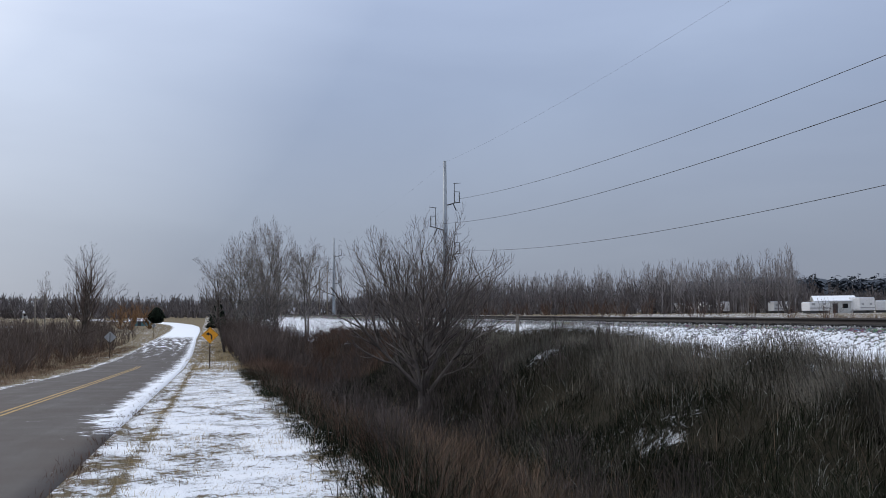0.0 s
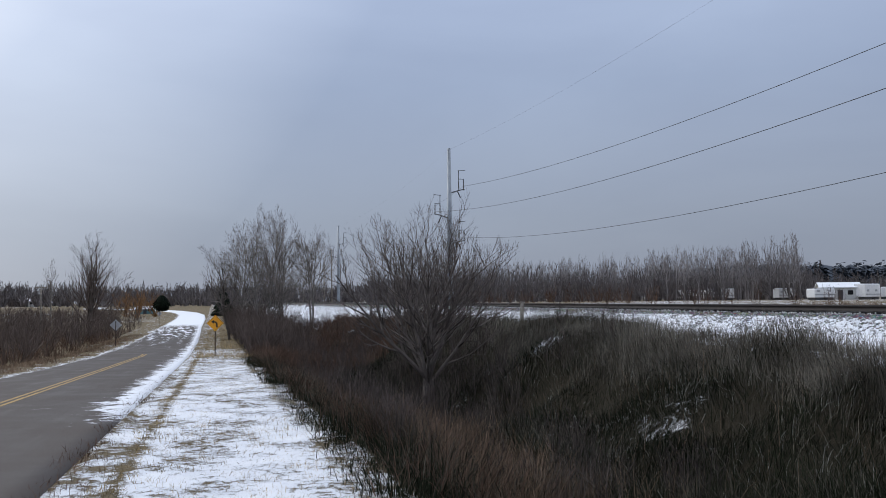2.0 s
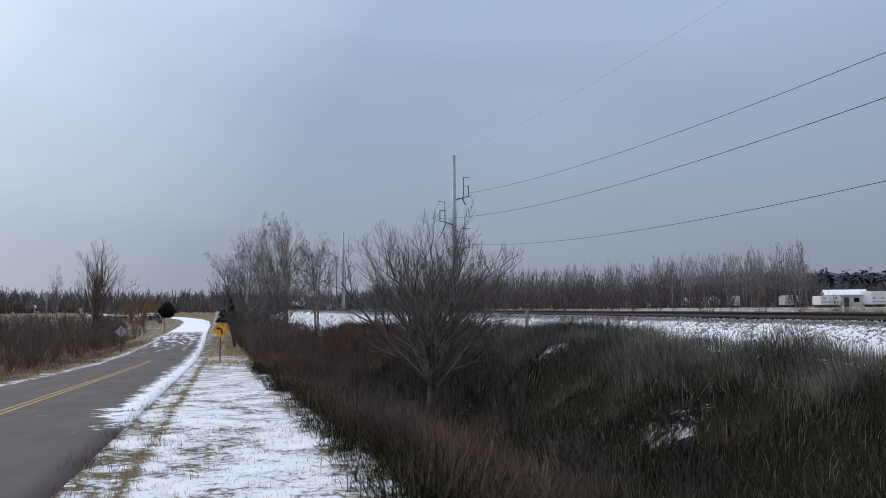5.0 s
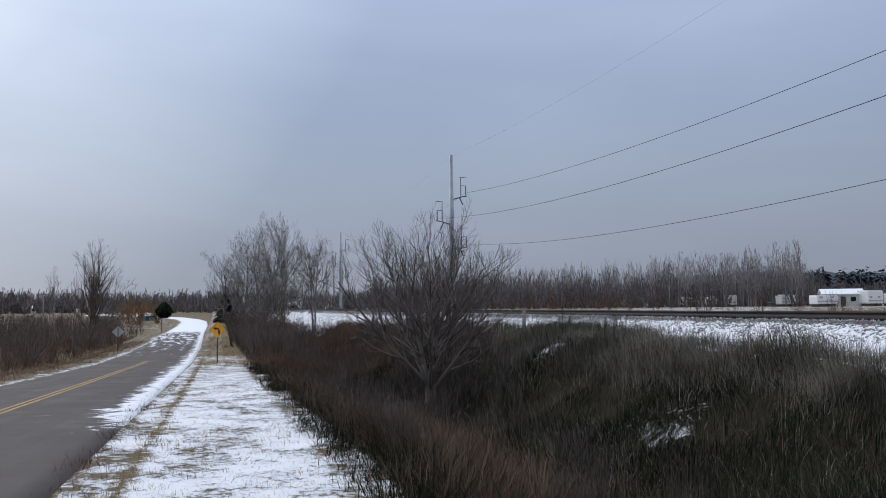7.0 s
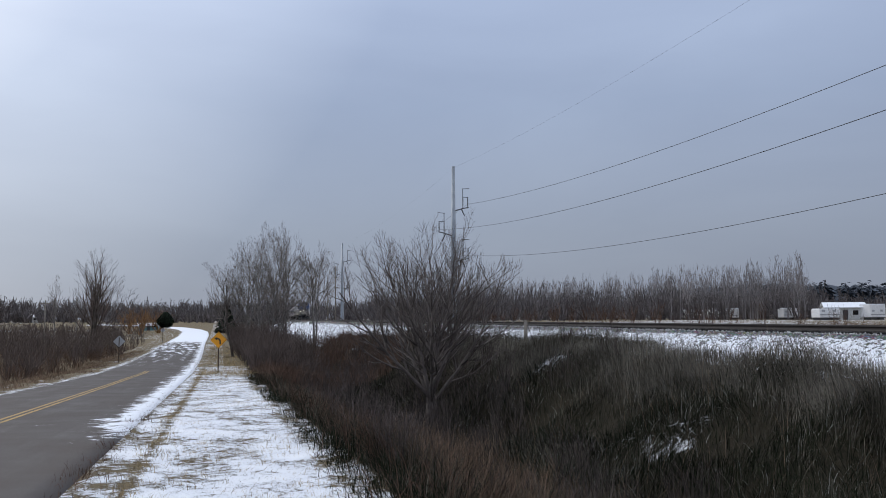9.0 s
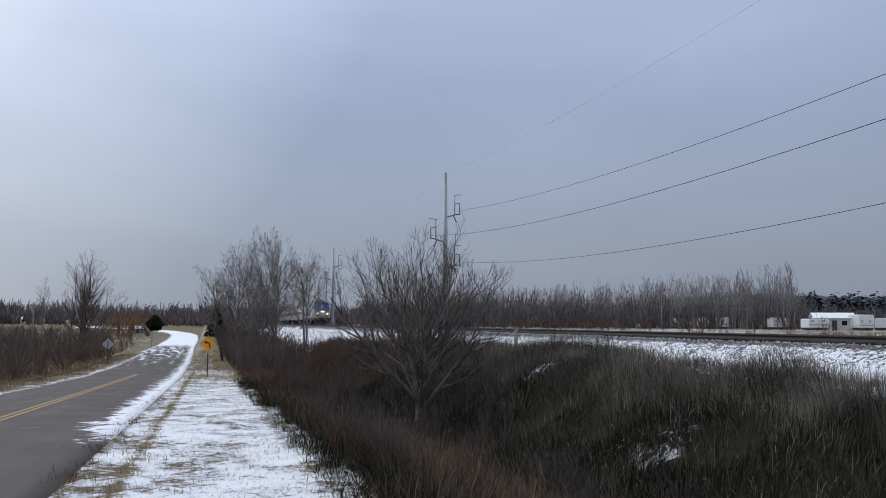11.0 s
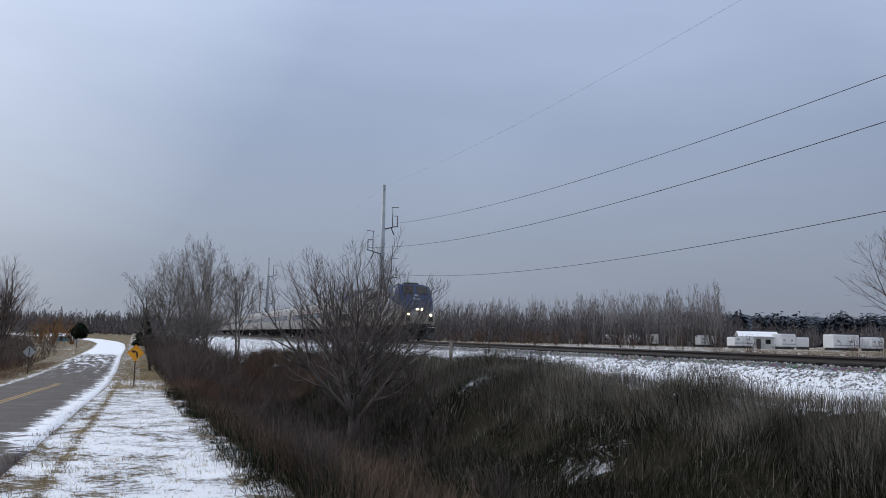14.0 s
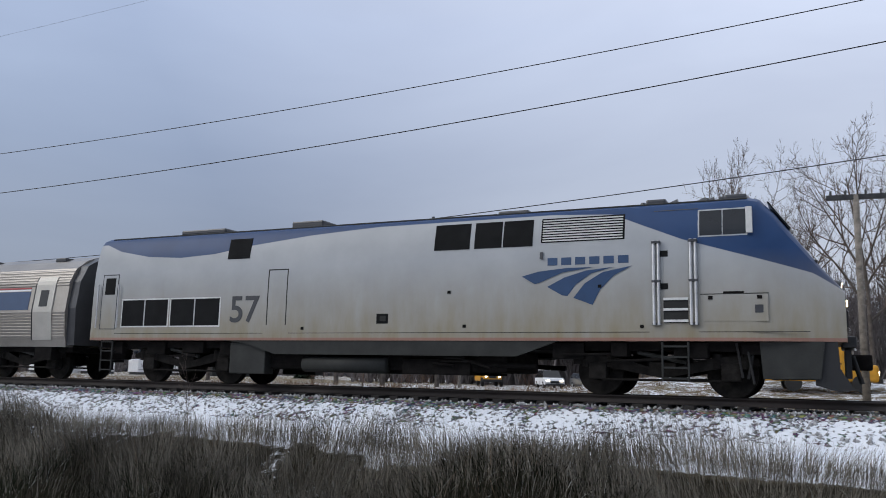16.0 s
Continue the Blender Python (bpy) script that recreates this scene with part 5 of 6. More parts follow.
def build_loco():
    t = thing("locomotive", "silver-grey passenger locomotive with blue roof sweep, lit headlights and road grime", "locomotive")
    shell = part("body", loco_shell(), M_LOCO, t, "silver and blue body shell")
    for p in shell.data.polygons:
        p.use_smooth = True
    shell.data.set_sharp_from_angle(angle=radians(28))
    for side in (-1, 1):
        # rear quarter
        part("rear_window", side_panel(4.88, 5.62, 3.34, 3.90, side, 0.012), M_GRILLE, t, "black square opening")
        for a, b in ((1.25, 2.93), (3.05, 4.74)):
            part("vent_frame", side_panel(a - 0.04, b + 0.04, 1.51, 2.32, side, 0.007), M_SIDING, t, "pale vent surround")
            vent = part("side_vent", side_panel(a, b, 1.55, 2.28, side), M_GRILLE, t, "black intake grille")
            part("bar", side_panel((a + b) / 2 - 0.02, (a + b) / 2 + 0.02, 1.55, 2.28, side, 0.02), M_SIGNBACK, vent)
        part("door_frame", side_panel(0.39, 1.01, 1.46, 3.05, side, 0.006), M_DKGREY, t, "dark door surround")
        door = part("rear_door", side_panel(0.42, 0.98, 1.48, 3.02, side, 0.010), M_LOCO, t, "narrow grey door")
        part("door_window", side_panel(0.52, 0.90, 2.46, 2.94, side, 0.018), M_GRILLE, door)
        for s in (0.30, 1.10):
            part("handrail", rodded((s - 10, side * 1.56, 1.5), (s - 10, side * 1.56, 2.75), 0.022), M_CHROME, t)
        ladder(t, 0.50, 0.92, 0.25, 1.15, side, 1.46, 4)
        # engine room
        for s0, s1 in ((6.30, 6.33), (6.90, 6.93)):
            part("door_seam", side_panel(s0, s1, 1.55, 3.0, side, 0.004), M_SKIRT, t)
        part("door_seam", side_panel(6.30, 6.93, 2.98, 3.01, side, 0.004), M_SKIRT, t)
        for a, b in ((11.10, 12.02), (12.14, 12.82), (12.86, 13.58)):
            part("upper_grille", side_panel(a, b, 3.30, 3.93, side), M_GRILLE, t, "black engine-room grille")
        lv = part("louvre_panel", side_panel(13.78, 15.68, 3.36, 3.93, side, 0.006), M_GRILLE, t)
        for k in range(9):
            z = 3.385 + k * 0.06
            part("louvre", side_panel(13.82, 15.64, z, z + 0.028, side, 0.03), M_SIDING, lv)
        # maker's lettering, as plain blocks, and the swept emblem
        for k in range(6):
            s = 13.95 + k * 0.318
            if side > 0:
                s = 15.9 - k * 0.318 - 0.26
            blk = side_panel(s, s + 0.23, 2.83, 3.0, side, 0.006)
            part("lettering_block", blk, M_BLUE, t, "small blue block")
        part("emblem", flat_shape([(13.35, 2.60), (13.75, 2.70), (14.4, 2.76), (15.0, 2.76), (14.3, 2.66), (13.75, 2.44), (13.65, 2.42)], side, 1.502), M_BLUE, t, "swept blue emblem")
        part("emblem", flat_shape([(13.95, 2.35), (14.35, 2.55), (14.85, 2.69), (15.45, 2.75), (14.95, 2.62), (14.6, 2.38), (14.42, 2.14), (14.3, 2.15)], side, 1.502), M_BLUE, t, "swept blue emblem")
        part("emblem", flat_shape([(14.55, 2.09), (14.80, 2.40), (15.2, 2.64), (15.84, 2.76), (15.45, 2.56), (15.15, 2.26), (14.98, 1.93)], side, 1.502), M_BLUE, t, "swept blue emblem")
        hatch = part("fuel_hatch", side_panel(9.60, 9.92, 1.56, 1.80, side, 0.006), M_GRILLE, t, "dark fuel filler")
        part("cap", side_panel(9.70, 9.86, 1.62, 1.74, side, 0.02), M_SKIRT, hatch)
        for s, z in ((7.4, 1.42), (11.9, 1.45), (11.5, 2.25), (16.0, 1.42), (15.1, 2.3)):
            part("jack_point", side_panel(s, s + 0.08, z, z + 0.07, side, 0.015), M_UNDER, t)
        # cab side
        part("cab_door", side_panel(16.52, 17.02, 2.05, 3.25, side, 0.006), M_LOCO, t, "grey cab door")
        for z in (3.0, 2.3):
            part("door_step", side_panel(16.44, 16.60, z - 0.07, z + 0.06, side, 0.014), M_GRILLE, t)
        rec = part("step_recess", side_panel(16.50, 17.0, 1.52, 2.02, side, 0.008), M_SKIRT, t)
        for z in (1.54, 1.78, 2.0):
            part("tread", side_panel(16.5, 17.0, z, z + 0.05, side, 0.05), M_SIDING, rec)
        for s in (16.36, 17.12):
            rail = part("handrail", rodded((s - 10 - 0.05, side * 1.575, 1.48), (s - 10 - 0.05, side * 1.53, 3.28), 0.032), M_CHROME, t)
            part("stanchion", rodded((s - 10 + 0.05, side * 1.575, 1.48), (s - 10 + 0.05, side * 1.53, 3.28), 0.032), M_CHROME, rail)
            for z in (1.5, 2.4, 3.24):
                part("bracket", boxed(s - 10.09, s - 9.91, min(side * 1.45, side * 1.585), max(side * 1.45, side * 1.585), z - 0.025, z + 0.025), M_DKGREY, rail)
        ladder(t, 16.45, 16.98, 0.32, 1.3, side, 1.47, 5)
        cw = part("cab_window", side_panel(17.22, 18.20, 3.32, 3.92, side, 0.008), M_SIGNBACK, t, "thin grey window frame")
        for a, b in ((17.25, 17.70), (17.72, 18.17)):
            part("pane", side_panel(a, b, 3.35, 3.89, side, 0.016), M_GLASS, cw)
        part("cab_seam", side_panel(16.3, 17.22, 3.945, 3.96, side, 0.006), M_DKGREY, t)
        part("deflector", boxed(8.18, 8.3, min(side * 1.36, side * 1.52), max(side * 1.36, side * 1.52), 3.36, 3.9), M_SIDING, t, "pale wind deflector")
        part("cab_panel", side_panel(17.25, 18.55, 1.55, 2.1, side, 0.005), M_LOCO, t)
        for s in (17.4, 18.35):
            part("latch", side_panel(s, s + 0.09, 2.0, 2.07, side, 0.02), M_UNDER, t)
        part("vent_slot", side_panel(17.7, 18.1, 2.12, 2.16, side, 0.008), M_UNDER, t)
        for a, b, z in ((7.0, 16.2, 1.33), (17.2, 19.3, 1.33), (1.0, 6.2, 1.33)):
            part("sill_seam", side_panel(a, b, z, z + 0.012, side, 0.004), M_SKIRT, t)
        part("cab_seam", side_panel(17.24, 18.56, 2.105, 2.12, side, 0.007), M_SKIRT, t)
        part("sand_filler", side_panel(18.30, 18.46, 1.72, 1.88, side, 0.012), M_DKGREY, t)
        part("horn_bracket", side_panel(13.78, 13.84, 2.98, 3.14, side, 0.05), M_DKGREY, t)
        part("jumper_cable", rodded((8.0, side * 1.18, 0.42), (7.9, side * 1.24, 1.12), 0.025), M_RUBBER, t)
        part("jumper_cable", rodded((8.22, side * 1.2, 0.30), (8.12, side * 1.24, 0.95), 0.025), M_RUBBER, t)
        # skirts
        part("tank_skirt", flat_shape([(4.9, 1.15), (14.2, 1.15), (13.2, 0.80), (6.6, 0.80), (5.6, 1.08)], side, 1.42, 0.06), M_SKIRT, t, "grey side skirt")
        part("battery_box", boxed(-4.9, -3.75, min(side * 1.0, side * 1.40), max(side * 1.0, side * 1.40), 0.28, 1.1, bevel=0.03), M_SKIRT, t)
        part("front_skirt", flat_shape([(18.35, 1.15), (19.55, 1.15), (19.45, 0.42), (18.4, 0.40)], side, 1.30, 0.05), M_SKIRT, t, "grey front skirt")
        lettering("57", 0.98, t, pose((5.08 if side < 0 else 6.05) - 10, side * 1.506, 1.64, 90, 0, 0 if side < 0 else 180), M_DKGREY, "road_number")
    # underframe
    part("underframe", boxed(-9.9, 9.2, -1.2, 1.2, 0.95, 1.2), M_UNDER, t)
    part("fuel_tank", boxed(-4.4, 2.9, -1.15, 1.15, 0.42, 1.0, bevel=0.12), M_UNDER, t)
    for side in (-1, 1):
        part("air_tank", rodded((-2.6, side * 1.22, 0.56), (-0.2, side * 1.22, 0.56), 0.2, sides=18), M_SKIRT, t, smooth=True)
        part("piping", rodded((2.4, side * 1.15, 0.62), (3.6, side * 1.15, 0.58), 0.06), M_UNDER, t)
        part("valve_box", boxed(0.2, 2.0, min(side * .8, side * 1.25), max(side * .8, side * 1.25), 0.36, 0.72, bevel=0.03), M_UNDER, t)
        part("hose", rodded((8.1, side * 1.1, 0.4), (8.25, side * 1.2, 1.1), 0.03), M_RUBBER, t)
    for side in (-1, 1):
        for k in range(14):
            s = -9.3 + k * 1.33
            lo, hi = sorted((side * random.uniform(0.9, 1.1), side * random.uniform(1.2, 1.38)))
            part("equipment_case", boxed(s, s + random.uniform(0.25, 0.8), lo, hi, random.uniform(0.72, 0.9), 1.12, bevel=0.03), M_UNDER, t)
        for k in range(6):
            s = random.uniform(-9, 8.5)
            part("pipe", rodded((s, side * 1.33, random.uniform(0.5, 0.9)), (s + random.uniform(0.4, 1.2), side * 1.33, random.uniform(0.5, 0.95)), 0.03), M_UNDER, t)
    bogie(t, 2.0 - 10, 4.64 - 10)
    bogie(t, 14.98 - 10, 17.77 - 10)
    # front end
    part("pilot", prism(bmesh.new(), [(9.35, 0.30), (9.75, 0.18), (10.05, 0.22), (9.80, 0.62), (9.78, 1.15), (9.35, 1.15)], -1.26, 1.26), M_BLACK, t, "black pilot plough")
    part("anticlimber", boxed(9.85, 10.12, -0.85, 0.85, 1.05, 1.28, bevel=0.04), M_BLACK, t)
    part("coupler", boxed(9.9, 10.41, -0.14, 0.14, 0.62, 0.94, bevel=0.05), M_UNDER, t)
    part("coupler", boxed(-10.6, -9.9, -0.14, 0.14, 0.62, 0.94, bevel=0.05), M_UNDER, t)
    part("buffer_recess", boxed(9.9, 10.02, -0.6, 0.6, 0.45, 1.02), M_BLACK, t)
    for side in (-1, 1):
        part("air_hose", rodded((10.05, side * 0.45, 0.9), (10.2, side * 0.5, 0.35), 0.035), M_RUBBER, t)
        part("grab_iron", rodded((10.06, side * 0.55, 1.05), (10.08, side * 1.15, 1.0), 0.02), M_CHROME, t)
        lamp = part("headlight", rodded((9.74, side * 0.17, 2.37), (9.90, side * 0.17, 2.34), 0.12, sides=18), M_DKGREY, t)
        part("lens", rodded((9.89, side * 0.17, 2.345), (9.905, side * 0.17, 2.342), 0.08, sides=18), M_LAMP, lamp, "lit lens")
        dl = part("ditch_light", rodded((9.9, side * 0.86, 1.93), (9.97, side * 0.86, 1.93), 0.11, sides=18), M_DKGREY, t)
        part("lens", rodded((9.965, side * 0.86, 1.93), (9.98, side * 0.86, 1.93), 0.07, sides=18), M_LAMP, dl, "lit lens")
        part("socket_panel", boxed(9.93, 9.985, side * 0.86 - 0.16, side * 0.86 + 0.16, 1.45, 1.76), M_BLACK, t)
        part("windscreen", slope_plate(18.58, 19.0, *((0.10, 1.0) if side > 0 else (-1.0, -0.10)), inset=0.04), M_GLASS, t, "dark windscreen pane")
        part("wiper", rodded((19.02 - 10, side * 0.3, nose_top(19.02) + 0.05), (18.72 - 10, side * 0.6, nose_top(18.72) + 0.05), 0.015), M_BLACK, t)
        part("marker_lamp", boxed(9.38, 9.48, side * 1.0 - 0.07, side * 1.0 + 0.07, 2.70, 2.80), M_BLACK, t)
    for k in range(3):
        part("nose_emblem", slope_plate(19.20 + 0.03 * k, 19.31, -0.28 + 0.17 * k, -0.16 + 0.17 * k), M_SIDING, t, "small white emblem")
    part("number_board", slope_plate(19.04, 19.12, -0.15, 0.15), M_SIGNBACK, t)
    # roof
    for s0, s1, y, h in ((2.6, 4.2, 0.8, 0.1), (6.4, 7.4, 0.7, 0.16), (17.55, 18.15, 0.45, 0.12)):
        part("roof_hatch", boxed(s0 - 10, s1 - 10, -y, y, 4.22, 4.26 + h, bevel=0.04), M_DKGREY, t)
    part("exhaust", boxed(12.3 - 10, 13.1 - 10, -0.35, 0.35, 4.2, 4.40, bevel=0.05), M_DKGREY, t)
    for s in (16.3, 16.9, 17.1):
        part("horn", rodded((s - 10, -0.2, 4.25), (s - 10 + 0.35, -0.2, 4.33), 0.05, 0.11), M_DKGREY, t)
    for s, y, r in ((15.5, 0.5, 0.09), (15.9, -0.45, 0.08), (17.3, -0.5, 0.07), (14.2, 0.4, 0.06), (10.6, -0.5, 0.06)):
        part("roof_antenna", rodded((s - 10, y, 4.18), (s - 10, y, 4.34), r, r * 0.7), M_DKGREY, t)
    for s in (16.0, 17.7):
        part("roof_unit", boxed(s - 10, s - 9.55, -0.7, -0.25, 4.16, 4.36, bevel=0.05), M_DKGREY, t)
    bm = bmesh.new()
    for side in (-1, 1):
        rod(bm, (-9.7, side * 1.12, 4.14), (8.2, side * 1.12, 4.14), 0.03, sides=6)
    part("roof_gutter", bm, M_SKIRT, t)
    return t


COACH_L = 25.4


def coach_half(z):
    return float(np.interp(z, [0.95, 1.2, 2.0, 2.9, 3.3, 3.6, 3.78, 3.85], [1.46, 1.52, 1.60, 1.50, 1.30, 0.92, 0.45, 0.0]))


def coach_panel(s0, s1, z0, z1, side, proud=0.012):
    bm = bmesh.new()
    n = max(3, round((z1 - z0) / 0.12))
    rows = []
    for d in (-0.04, proud):
        rows.append([(bm.verts.new((s0, side * (coach_half(z0 + (z1 - z0) * k / n) + d), z0 + (z1 - z0) * k / n)), bm.verts.new((s1, side * (coach_half(z0 + (z1 - z0) * k / n) + d), z0 + (z1 - z0) * k / n))) for k in range(n + 1)])
    a, b = rows
    for k in range(n):
        bm.faces.new((b[k][0], b[k][1], b[k + 1][1], b[k + 1][0]))
        bm.faces.new((a[k][0], b[k][0], b[k + 1][0], a[k + 1][0]))
        bm.faces.new((a[k][1], b[k][1], b[k + 1][1], a[k + 1][1]))
    bm.faces.new((a[0][0], a[0][1], b[0][1], b[0][0]))
    bm.faces.new((a[n][0], a[n][1], b[n][1], b[n][0]))
    bmesh.ops.recalc_face_normals(bm, faces=bm.faces)
    return bm


def build_coach():
    t = thing("coach", "fluted stainless-steel passenger coach with a blue window band", "railway coach", group="coaches of the train")
    L = COACH_L / 2 - 0.35
    bm = bmesh.new()
    out = []
    # fluted sides: small ribs below and above the window band, a smooth roof
    for k in range(9):
        out += [(1.22 + k * 0.088, 0.0), (1.25 + k * 0.088, 0.018), (1.28 + k * 0.088, 0.018), (1.30 + k * 0.088, 0.0)]
    out += [(2.04, 0), (2.72, 0)]
    for k in range(7):
        out += [(2.76 + k * 0.088, 0.0), (2.79 + k * 0.088, 0.016), (2.82 + k * 0.088, 0.016), (2.84 + k * 0.088, 0.0)]
    out += [(3.45, 0), (3.6, 0), (3.7, 0), (3.78, 0), (3.83, 0), (3.85, 0)]
    sec = [(coach_half(0.95), 0.95), (coach_half(1.18), 1.18)] + [(coach_half(z) + d if z < 3.84 else 0.0, z) for z, d in out]
    ring = [(-w, z) for w, z in sec] + [(w, z) for w, z in sec[::-1][1:]]
    ends = []
    for x in (-L, L):
        ends.append([bm.verts.new((x, y, z)) for y, z in ring])
    k = len(ring)
    for j in range(k - 1):
        bm.faces.new((ends[0][j], ends[0][j + 1], ends[1][j + 1], ends[1][j]))
    bm.faces.new((ends[0][k - 1], ends[0][0], ends[1][0], ends[1][k - 1]))
    bm.faces.new(ends[0])
    bm.faces.new(ends[1][::-1])
    bmesh.ops.recalc_face_normals(bm, faces=bm.faces)
    part("body", bm, M_COACH, t, "fluted stainless body")
    for end in (-1, 1):
        x = end * L
        bm = bmesh.new()
        prism(bm, [(-1.45, 1.0), (1.45, 1.0), (1.5, 2.1), (1.4, 2.9), (1.15, 3.4), (0.6, 3.72), (-0.6, 3.72), (-1.15, 3.4), (-1.4, 2.9), (-1.5, 2.1)], 0, 0.32)
        bmesh.ops.transform(bm, verts=bm.verts, matrix=Matrix.Translation((x, 0, 0)) @ pose(0, 0, 0, 0, 0, -90 if end > 0 else 90))
        part("end_bulkhead", bm, M_DKGREY, t, "dark grey end with gangway")
        part("coupler", boxed(min(x, x + end * 0.45), max(x, x + end * 0.45), -0.12, 0.12, 0.65, 0.9), M_UNDER, t)
        for side in (-1, 1):
            d = part("door", coach_panel(*sorted((x - end * 1.35, x - end * 0.55)), 1.15, 3.05, side, 0.030), M_DOOR, t, "smooth pale door")
            part("door_window", coach_panel(*sorted((x - end * 1.12, x - end * 0.78)), 2.15, 2.65, side, 0.038), M_GLASS, d)
            part("door_seal", coach_panel(*sorted((x - end * 1.42, x - end * 1.36)), 1.15, 3.08, side, 0.02), M_BLACK, d)
            part("step_well", boxed(*sorted((x - end * 1.3, x - end * 0.6)), min(side * 1.1, side * 1.45), max(side * 1.1, side * 1.45), 0.55, 1.0), M_UNDER, t)
    for side in (-1, 1):
        band = part("window_band", coach_panel(-L + 1.6, L - 1.6, 2.06, 2.62, side, 0.012), M_BLUE, t, "blue window band")
        part("stripe", coach_panel(-L + 1.6, L - 1.6, 2.64, 2.69, side, 0.014), M_WHITE, t, "white stripe")
        part("stripe", coach_panel(-L + 1.6, L - 1.6, 2.70, 2.75, side, 0.014), M_RED, t, "red stripe")
        for k in range(14):
            s = -L + 3.0 + k * (2 * L - 7.4) / 13
            part("window", coach_panel(s, s + 1.28, 2.12, 2.56, side, 0.02), M_GLASS, band)
        for k in range(9):
            s = -8.0 + k * 1.8
            part("equipment_box", boxed(s, s + random.choice((0.7, 1.0, 1.4)), min(side * 0.7, side * 1.3), max(side * 0.7, side * 1.3), random.choice((0.42, 0.5, 0.6)), 0.98, bevel=0.03), M_UNDER, t)
        part("side_sill", boxed(-8.5, 8.5, min(side * 1.38, side * 1.44), max(side * 1.38, side * 1.44), 0.86, 1.0), M_UNDER, t)
    part("underframe", boxed(-L, L, -1.2, 1.2, 0.8, 1.0), M_UNDER, t)
    for end in (-1, 1):
        a, b = sorted((end * (L - 3.4), end * (L - 0.95)))
        bogie(t, a, b, 0.457)
    for k in range(8):
        s = -L + 1.2 + k * (2 * L - 2.4) / 7
        part("roof_vent", boxed(s - 0.22, s + 0.22, -0.9, -0.55, 3.60, 3.74, bevel=0.03), M_DKGREY, t)
    return t


def coach_copy(first):
    return copy_thing(first, Matrix.Identity(4))


# ---- road vehicles waiting beyond the railway ----


def road_car(x, y, turn, body, label, w=1.9, l=4.6, h=1.7, z=None):
    t = thing("car", label, "car", pose(x, y, float(land(x, y, False)) if z is None else z, 0, 0, turn), "waiting vehicles")
    bm = bmesh.new()
    prism(bm, [(-l / 2, 0.35), (l / 2, 0.35), (l / 2 + 0.05, 0.7), (l / 2 - 0.05, 0.95), (l / 2 - 1.1, 1.05), (-l / 2, 1.05)], -w / 2, w / 2)
    bmesh.ops.bevel(bm, geom=list(bm.edges), offset=0.06, segments=2, affect="EDGES")
    part("body", bm, body, t)
    bm = bmesh.new()
    a = [bm.verts.new((px, py, 1.03)) for px, py in ((-l / 2 + 0.15, -w / 2 + 0.05), (l / 2 - 1.1, -w / 2 + 0.05), (l / 2 - 1.1, w / 2 - 0.05), (-l / 2 + 0.15, w / 2 - 0.05))]
    b = [bm.verts.new((px, py, h)) for px, py in ((-l / 2 + 0.5, -w / 2 + 0.22), (l / 2 - 1.85, -w / 2 + 0.22), (l / 2 - 1.85, w / 2 - 0.22), (-l / 2 + 0.5, w / 2 - 0.22))]
    bm.faces.new(b)
    for i in range(4):
        bm.faces.new((a[i], a[(i + 1) % 4], b[(i + 1) % 4], b[i]))
    bmesh.ops.recalc_face_normals(bm, faces=bm.faces)
    part("cabin_glass", bm, M_GLASS, t)
    part("roof", boxed(-l / 2 + 0.48, l / 2 - 1.8, -w / 2 + 0.2, w / 2 - 0.2, h - 0.04, h + 0.03, bevel=0.02), body, t)
    for s in (-1, 1):
        lamp = part("headlight", boxed(l / 2 - 0.02, l / 2 + 0.06, s * (w / 2 - 0.3) - 0.16, s * (w / 2 - 0.3) + 0.16, 0.66, 0.82), M_CARLAMP, t, "lit lamp")
        for k in (-l / 2 + 0.85, l / 2 - 0.9):
            wh = part("wheel", rodded((k, s * (w / 2 - 0.22), 0.34), (k, s * (w / 2 + 0.01), 0.34), 0.34, sides=18), M_RUBBER, t)
            part("rim", rodded((k, s * (w / 2 + 0.005), 0.34), (k, s * (w / 2 + 0.02), 0.34), 0.2, sides=14), M_SIGNBACK, wh)
    part("grille", boxed(l / 2 + 0.0, l / 2 + 0.055, -0.45, 0.45, 0.5, 0.72), M_BLACK, t)
    part("bumper", boxed(l / 2 - 0.05, l / 2 + 0.09, -w / 2 + 0.05, w / 2 - 0.05, 0.33, 0.48, bevel=0.02), M_DKGREY, t)
    return t


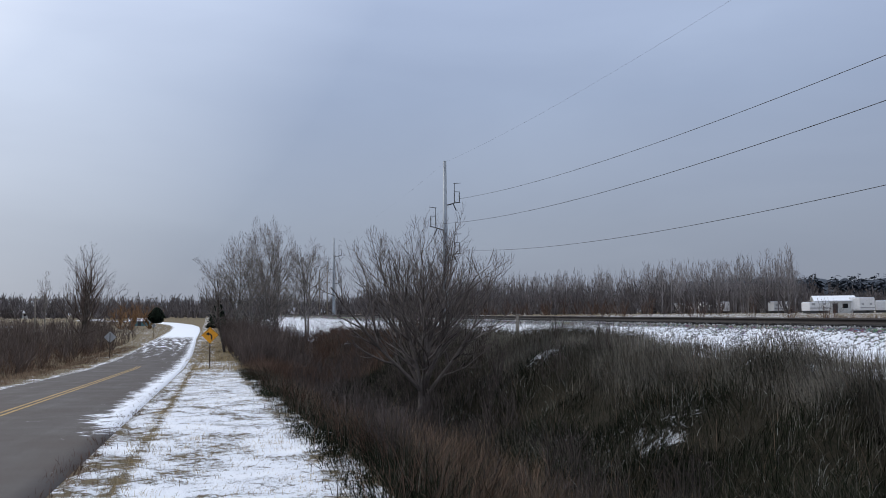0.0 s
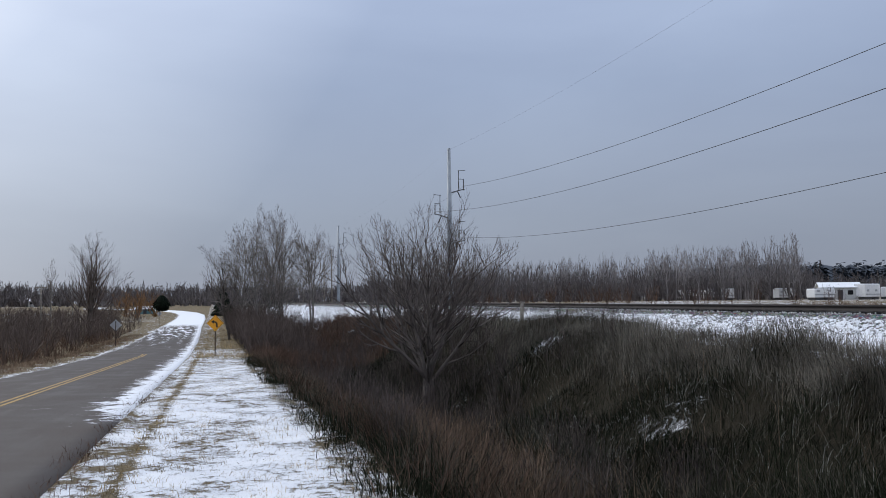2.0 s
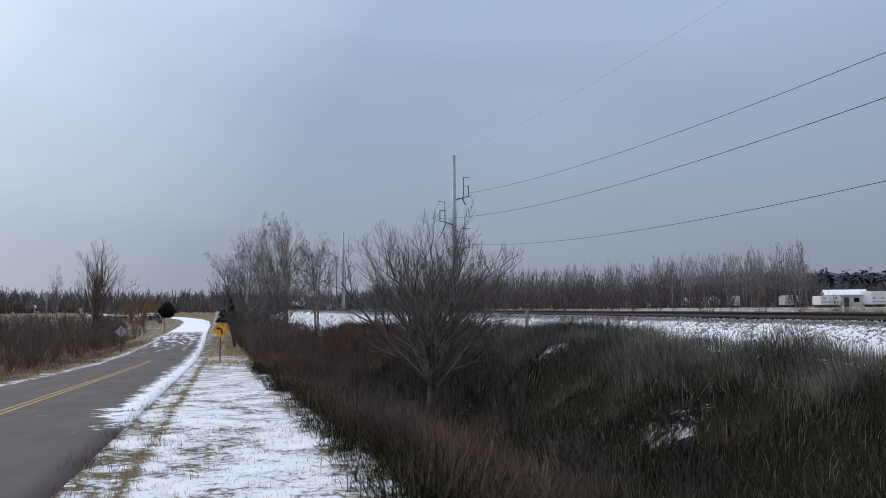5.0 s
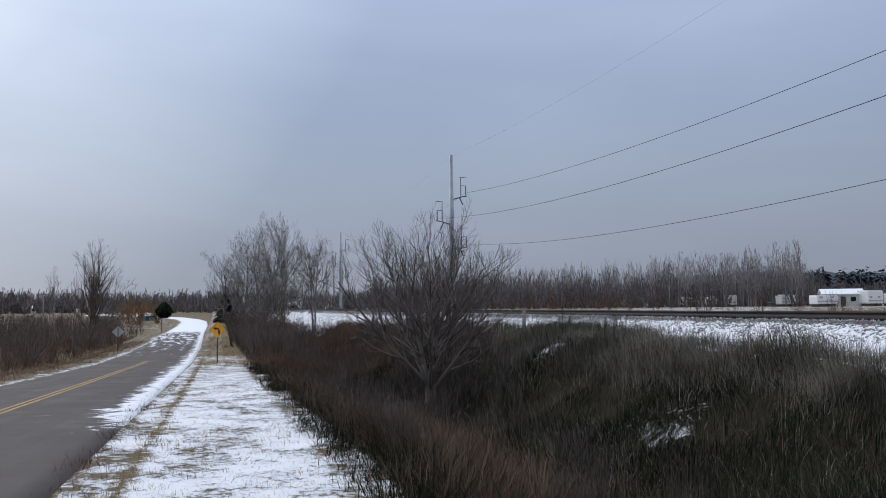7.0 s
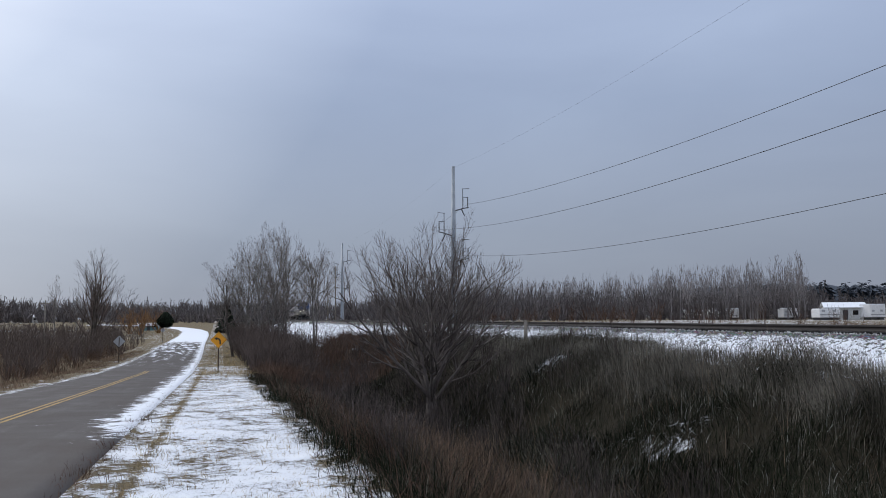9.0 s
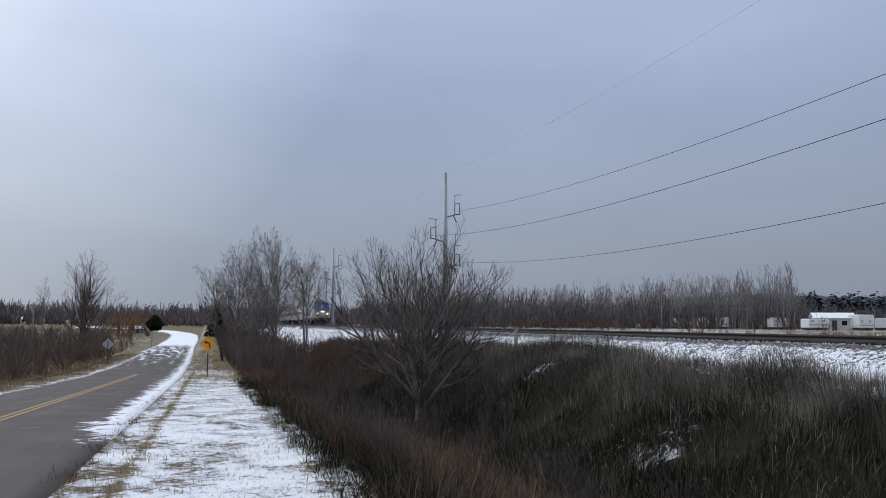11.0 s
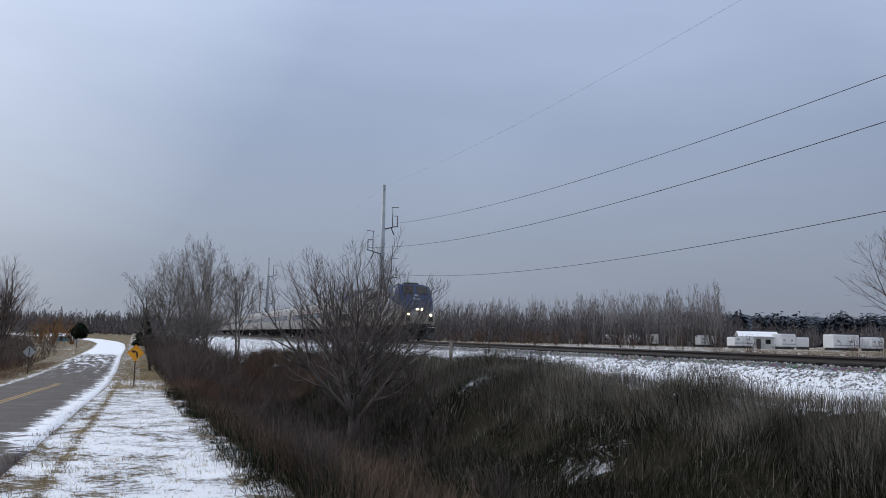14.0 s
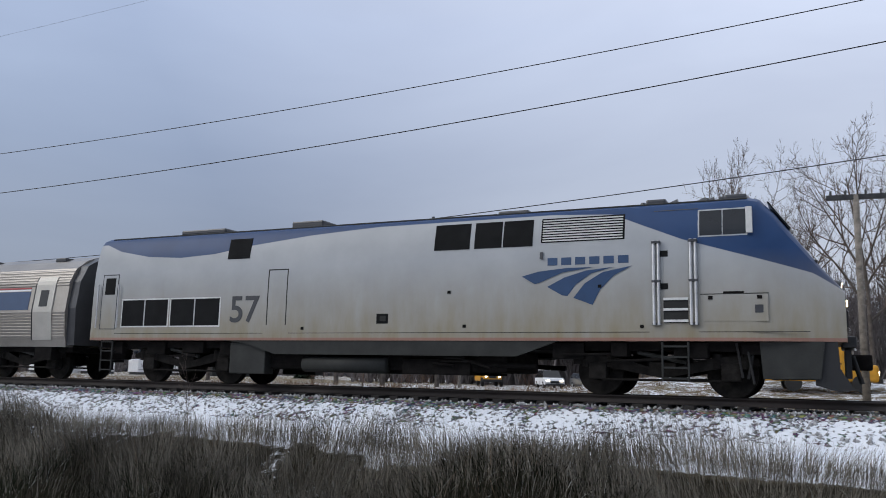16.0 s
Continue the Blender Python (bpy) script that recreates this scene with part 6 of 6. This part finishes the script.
def school_bus(x, y, turn, label, l=9.5, h=2.9, z=None):
    t = thing("school_bus", label, "bus", pose(x, y, float(land(x, y, False)) if z is None else z, 0, 0, turn), "waiting vehicles")
    part("body", boxed(-l / 2, l / 2 - 1.7, -1.2, 1.2, 0.55, h, bevel=0.16), M_BUS, t)
    part("bonnet", boxed(l / 2 - 1.8, l / 2, -0.95, 0.95, 0.55, 1.5, bevel=0.16), M_BUS, t)
    part("roof", boxed(-l / 2 + 0.1, l / 2 - 1.8, -1.1, 1.1, h - 0.02, h + 0.08, bevel=0.04), M_WHITE, t, "white roof")
    part("windscreen", boxed(l / 2 - 1.71, l / 2 - 1.68, -0.95, 0.95, 1.6, 2.45), M_GLASS, t)
    for s in (-1, 1):
        for k in range(7):
            a = -l / 2 + 0.4 + k * (l - 2.7) / 7
            part("window", boxed(a, a + (l - 2.7) / 7 - 0.12, s * 1.21 - 0.012, s * 1.21 + 0.012, 1.75, 2.4), M_GLASS, t)
        for z0 in (1.15, 1.5):
            part("rub_rail", boxed(-l / 2 + 0.2, l / 2 - 1.9, s * 1.21 - 0.02, s * 1.21 + 0.02, z0, z0 + 0.06), M_BLACK, t)
        part("headlight", rodded((l / 2 - 0.02, s * 0.7, 1.05), (l / 2 + 0.03, s * 0.7, 1.05), 0.13, sides=14), M_CARLAMP, t, "lit lamp")
        for k in (-l / 2 + 2.2, l / 2 - 0.95):
            part("wheel", rodded((k, s * 0.85, 0.46), (k, s * 1.15, 0.46), 0.46, sides=18), M_RUBBER, t)
    part("bumper", boxed(l / 2 - 0.02, l / 2 + 0.14, -1.1, 1.1, 0.5, 0.75, bevel=0.03), M_BLACK, t)
    part("grille", boxed(l / 2, l / 2 + 0.02, -0.4, 0.4, 0.85, 1.3), M_BLACK, t)


def build_traffic():
    def at(yaw, r):
        return polar(yaw, r)

    x, y = at(-68.3, 92)
    school_bus(x, y, -152, "yellow school bus facing the crossing with lit lamps", 7.6, 2.6)
    x, y = at(-72.4, 84)
    road_car(x, y, -150, M_WHITE, "white off-road car waiting with lit lamps", 1.95, 4.8, 1.8)
    x, y = at(-74.9, 80)
    road_car(x, y, -145, M_DKGREY, "dark grey car waiting with lit lamps", 1.85, 4.7, 1.5)
    x, y = at(-88.9, 52)
    school_bus(x, y, -82, "yellow school bus with a white roof side-on beyond the railway", 6.6, 2.9)
    x, y = at(-66.3, 72)
    z = float(land(x, y, False))
    t = thing("utility_pole", "weathered wooden utility pole before the woods", "utility pole", pose(x, y, z), "distant poles")
    part("shaft", rodded((0, 0, -0.3), (0, 0, 5.6), 0.14, 0.1), M_WOOD, t, smooth=True)
    part("crossarm", boxed(-0.8, 0.8, -0.05, 0.05, 4.9, 5.05), M_WOOD, t)
    x, y = at(-91.9, 40)
    z = float(land(x, y, False))
    t = thing("utility_pole", "pale utility pole with a dark crossarm near the crossing", "utility pole", pose(x, y, z, 0, 0, -85))
    part("shaft", rodded((0, 0, -0.3), (0, 0, 9.4), 0.17, 0.13), M_WOOD, t, smooth=True)
    part("crossarm", boxed(-1.2, 1.2, -0.08, 0.08, 9.2, 9.42), M_DARKSTEEL, t)
    for k in (-1.0, -0.4, 0.4, 1.0):
        part("insulator", rodded((k, 0, 9.4), (k, 0, 9.62), 0.05), M_DARKSTEEL, t)


# ---- build ----
build_ground()
build_road()
build_poles()
build_signs()
build_far_buildings()
build_trees()
build_woods()
build_brush()
build_grass()
build_traffic()
LOCO = build_loco()
COACHES = [build_coach()]
for _ in range(4):
    COACHES.append(coach_copy(COACHES[0]))
build_stones()
build_track()


# ---- the train's run ----
def rear_along(t):
    """How far up the line the locomotive's rear end stands at t."""
    u = t - 16.0
    return 19.63 - 28.52 * u + 0.2332 * u * u


def train_pose(y):
    x, yy, a = track_at(y)
    return pose(x, yy, RAIL_Z, 0, 0, -90 - math.degrees(a))


def motions():
    times = [k * 0.5 for k in range(33)]
    walk(LOCO, [(t, train_pose(rear_along(t) - 10.0)) for t in times])
    for i, coach in enumerate(COACHES):
        back = 0.6 + COACH_L / 2 + i * (COACH_L + 0.35)
        walk(coach, [(t, train_pose(rear_along(t) + back)) for t in times])


motions()
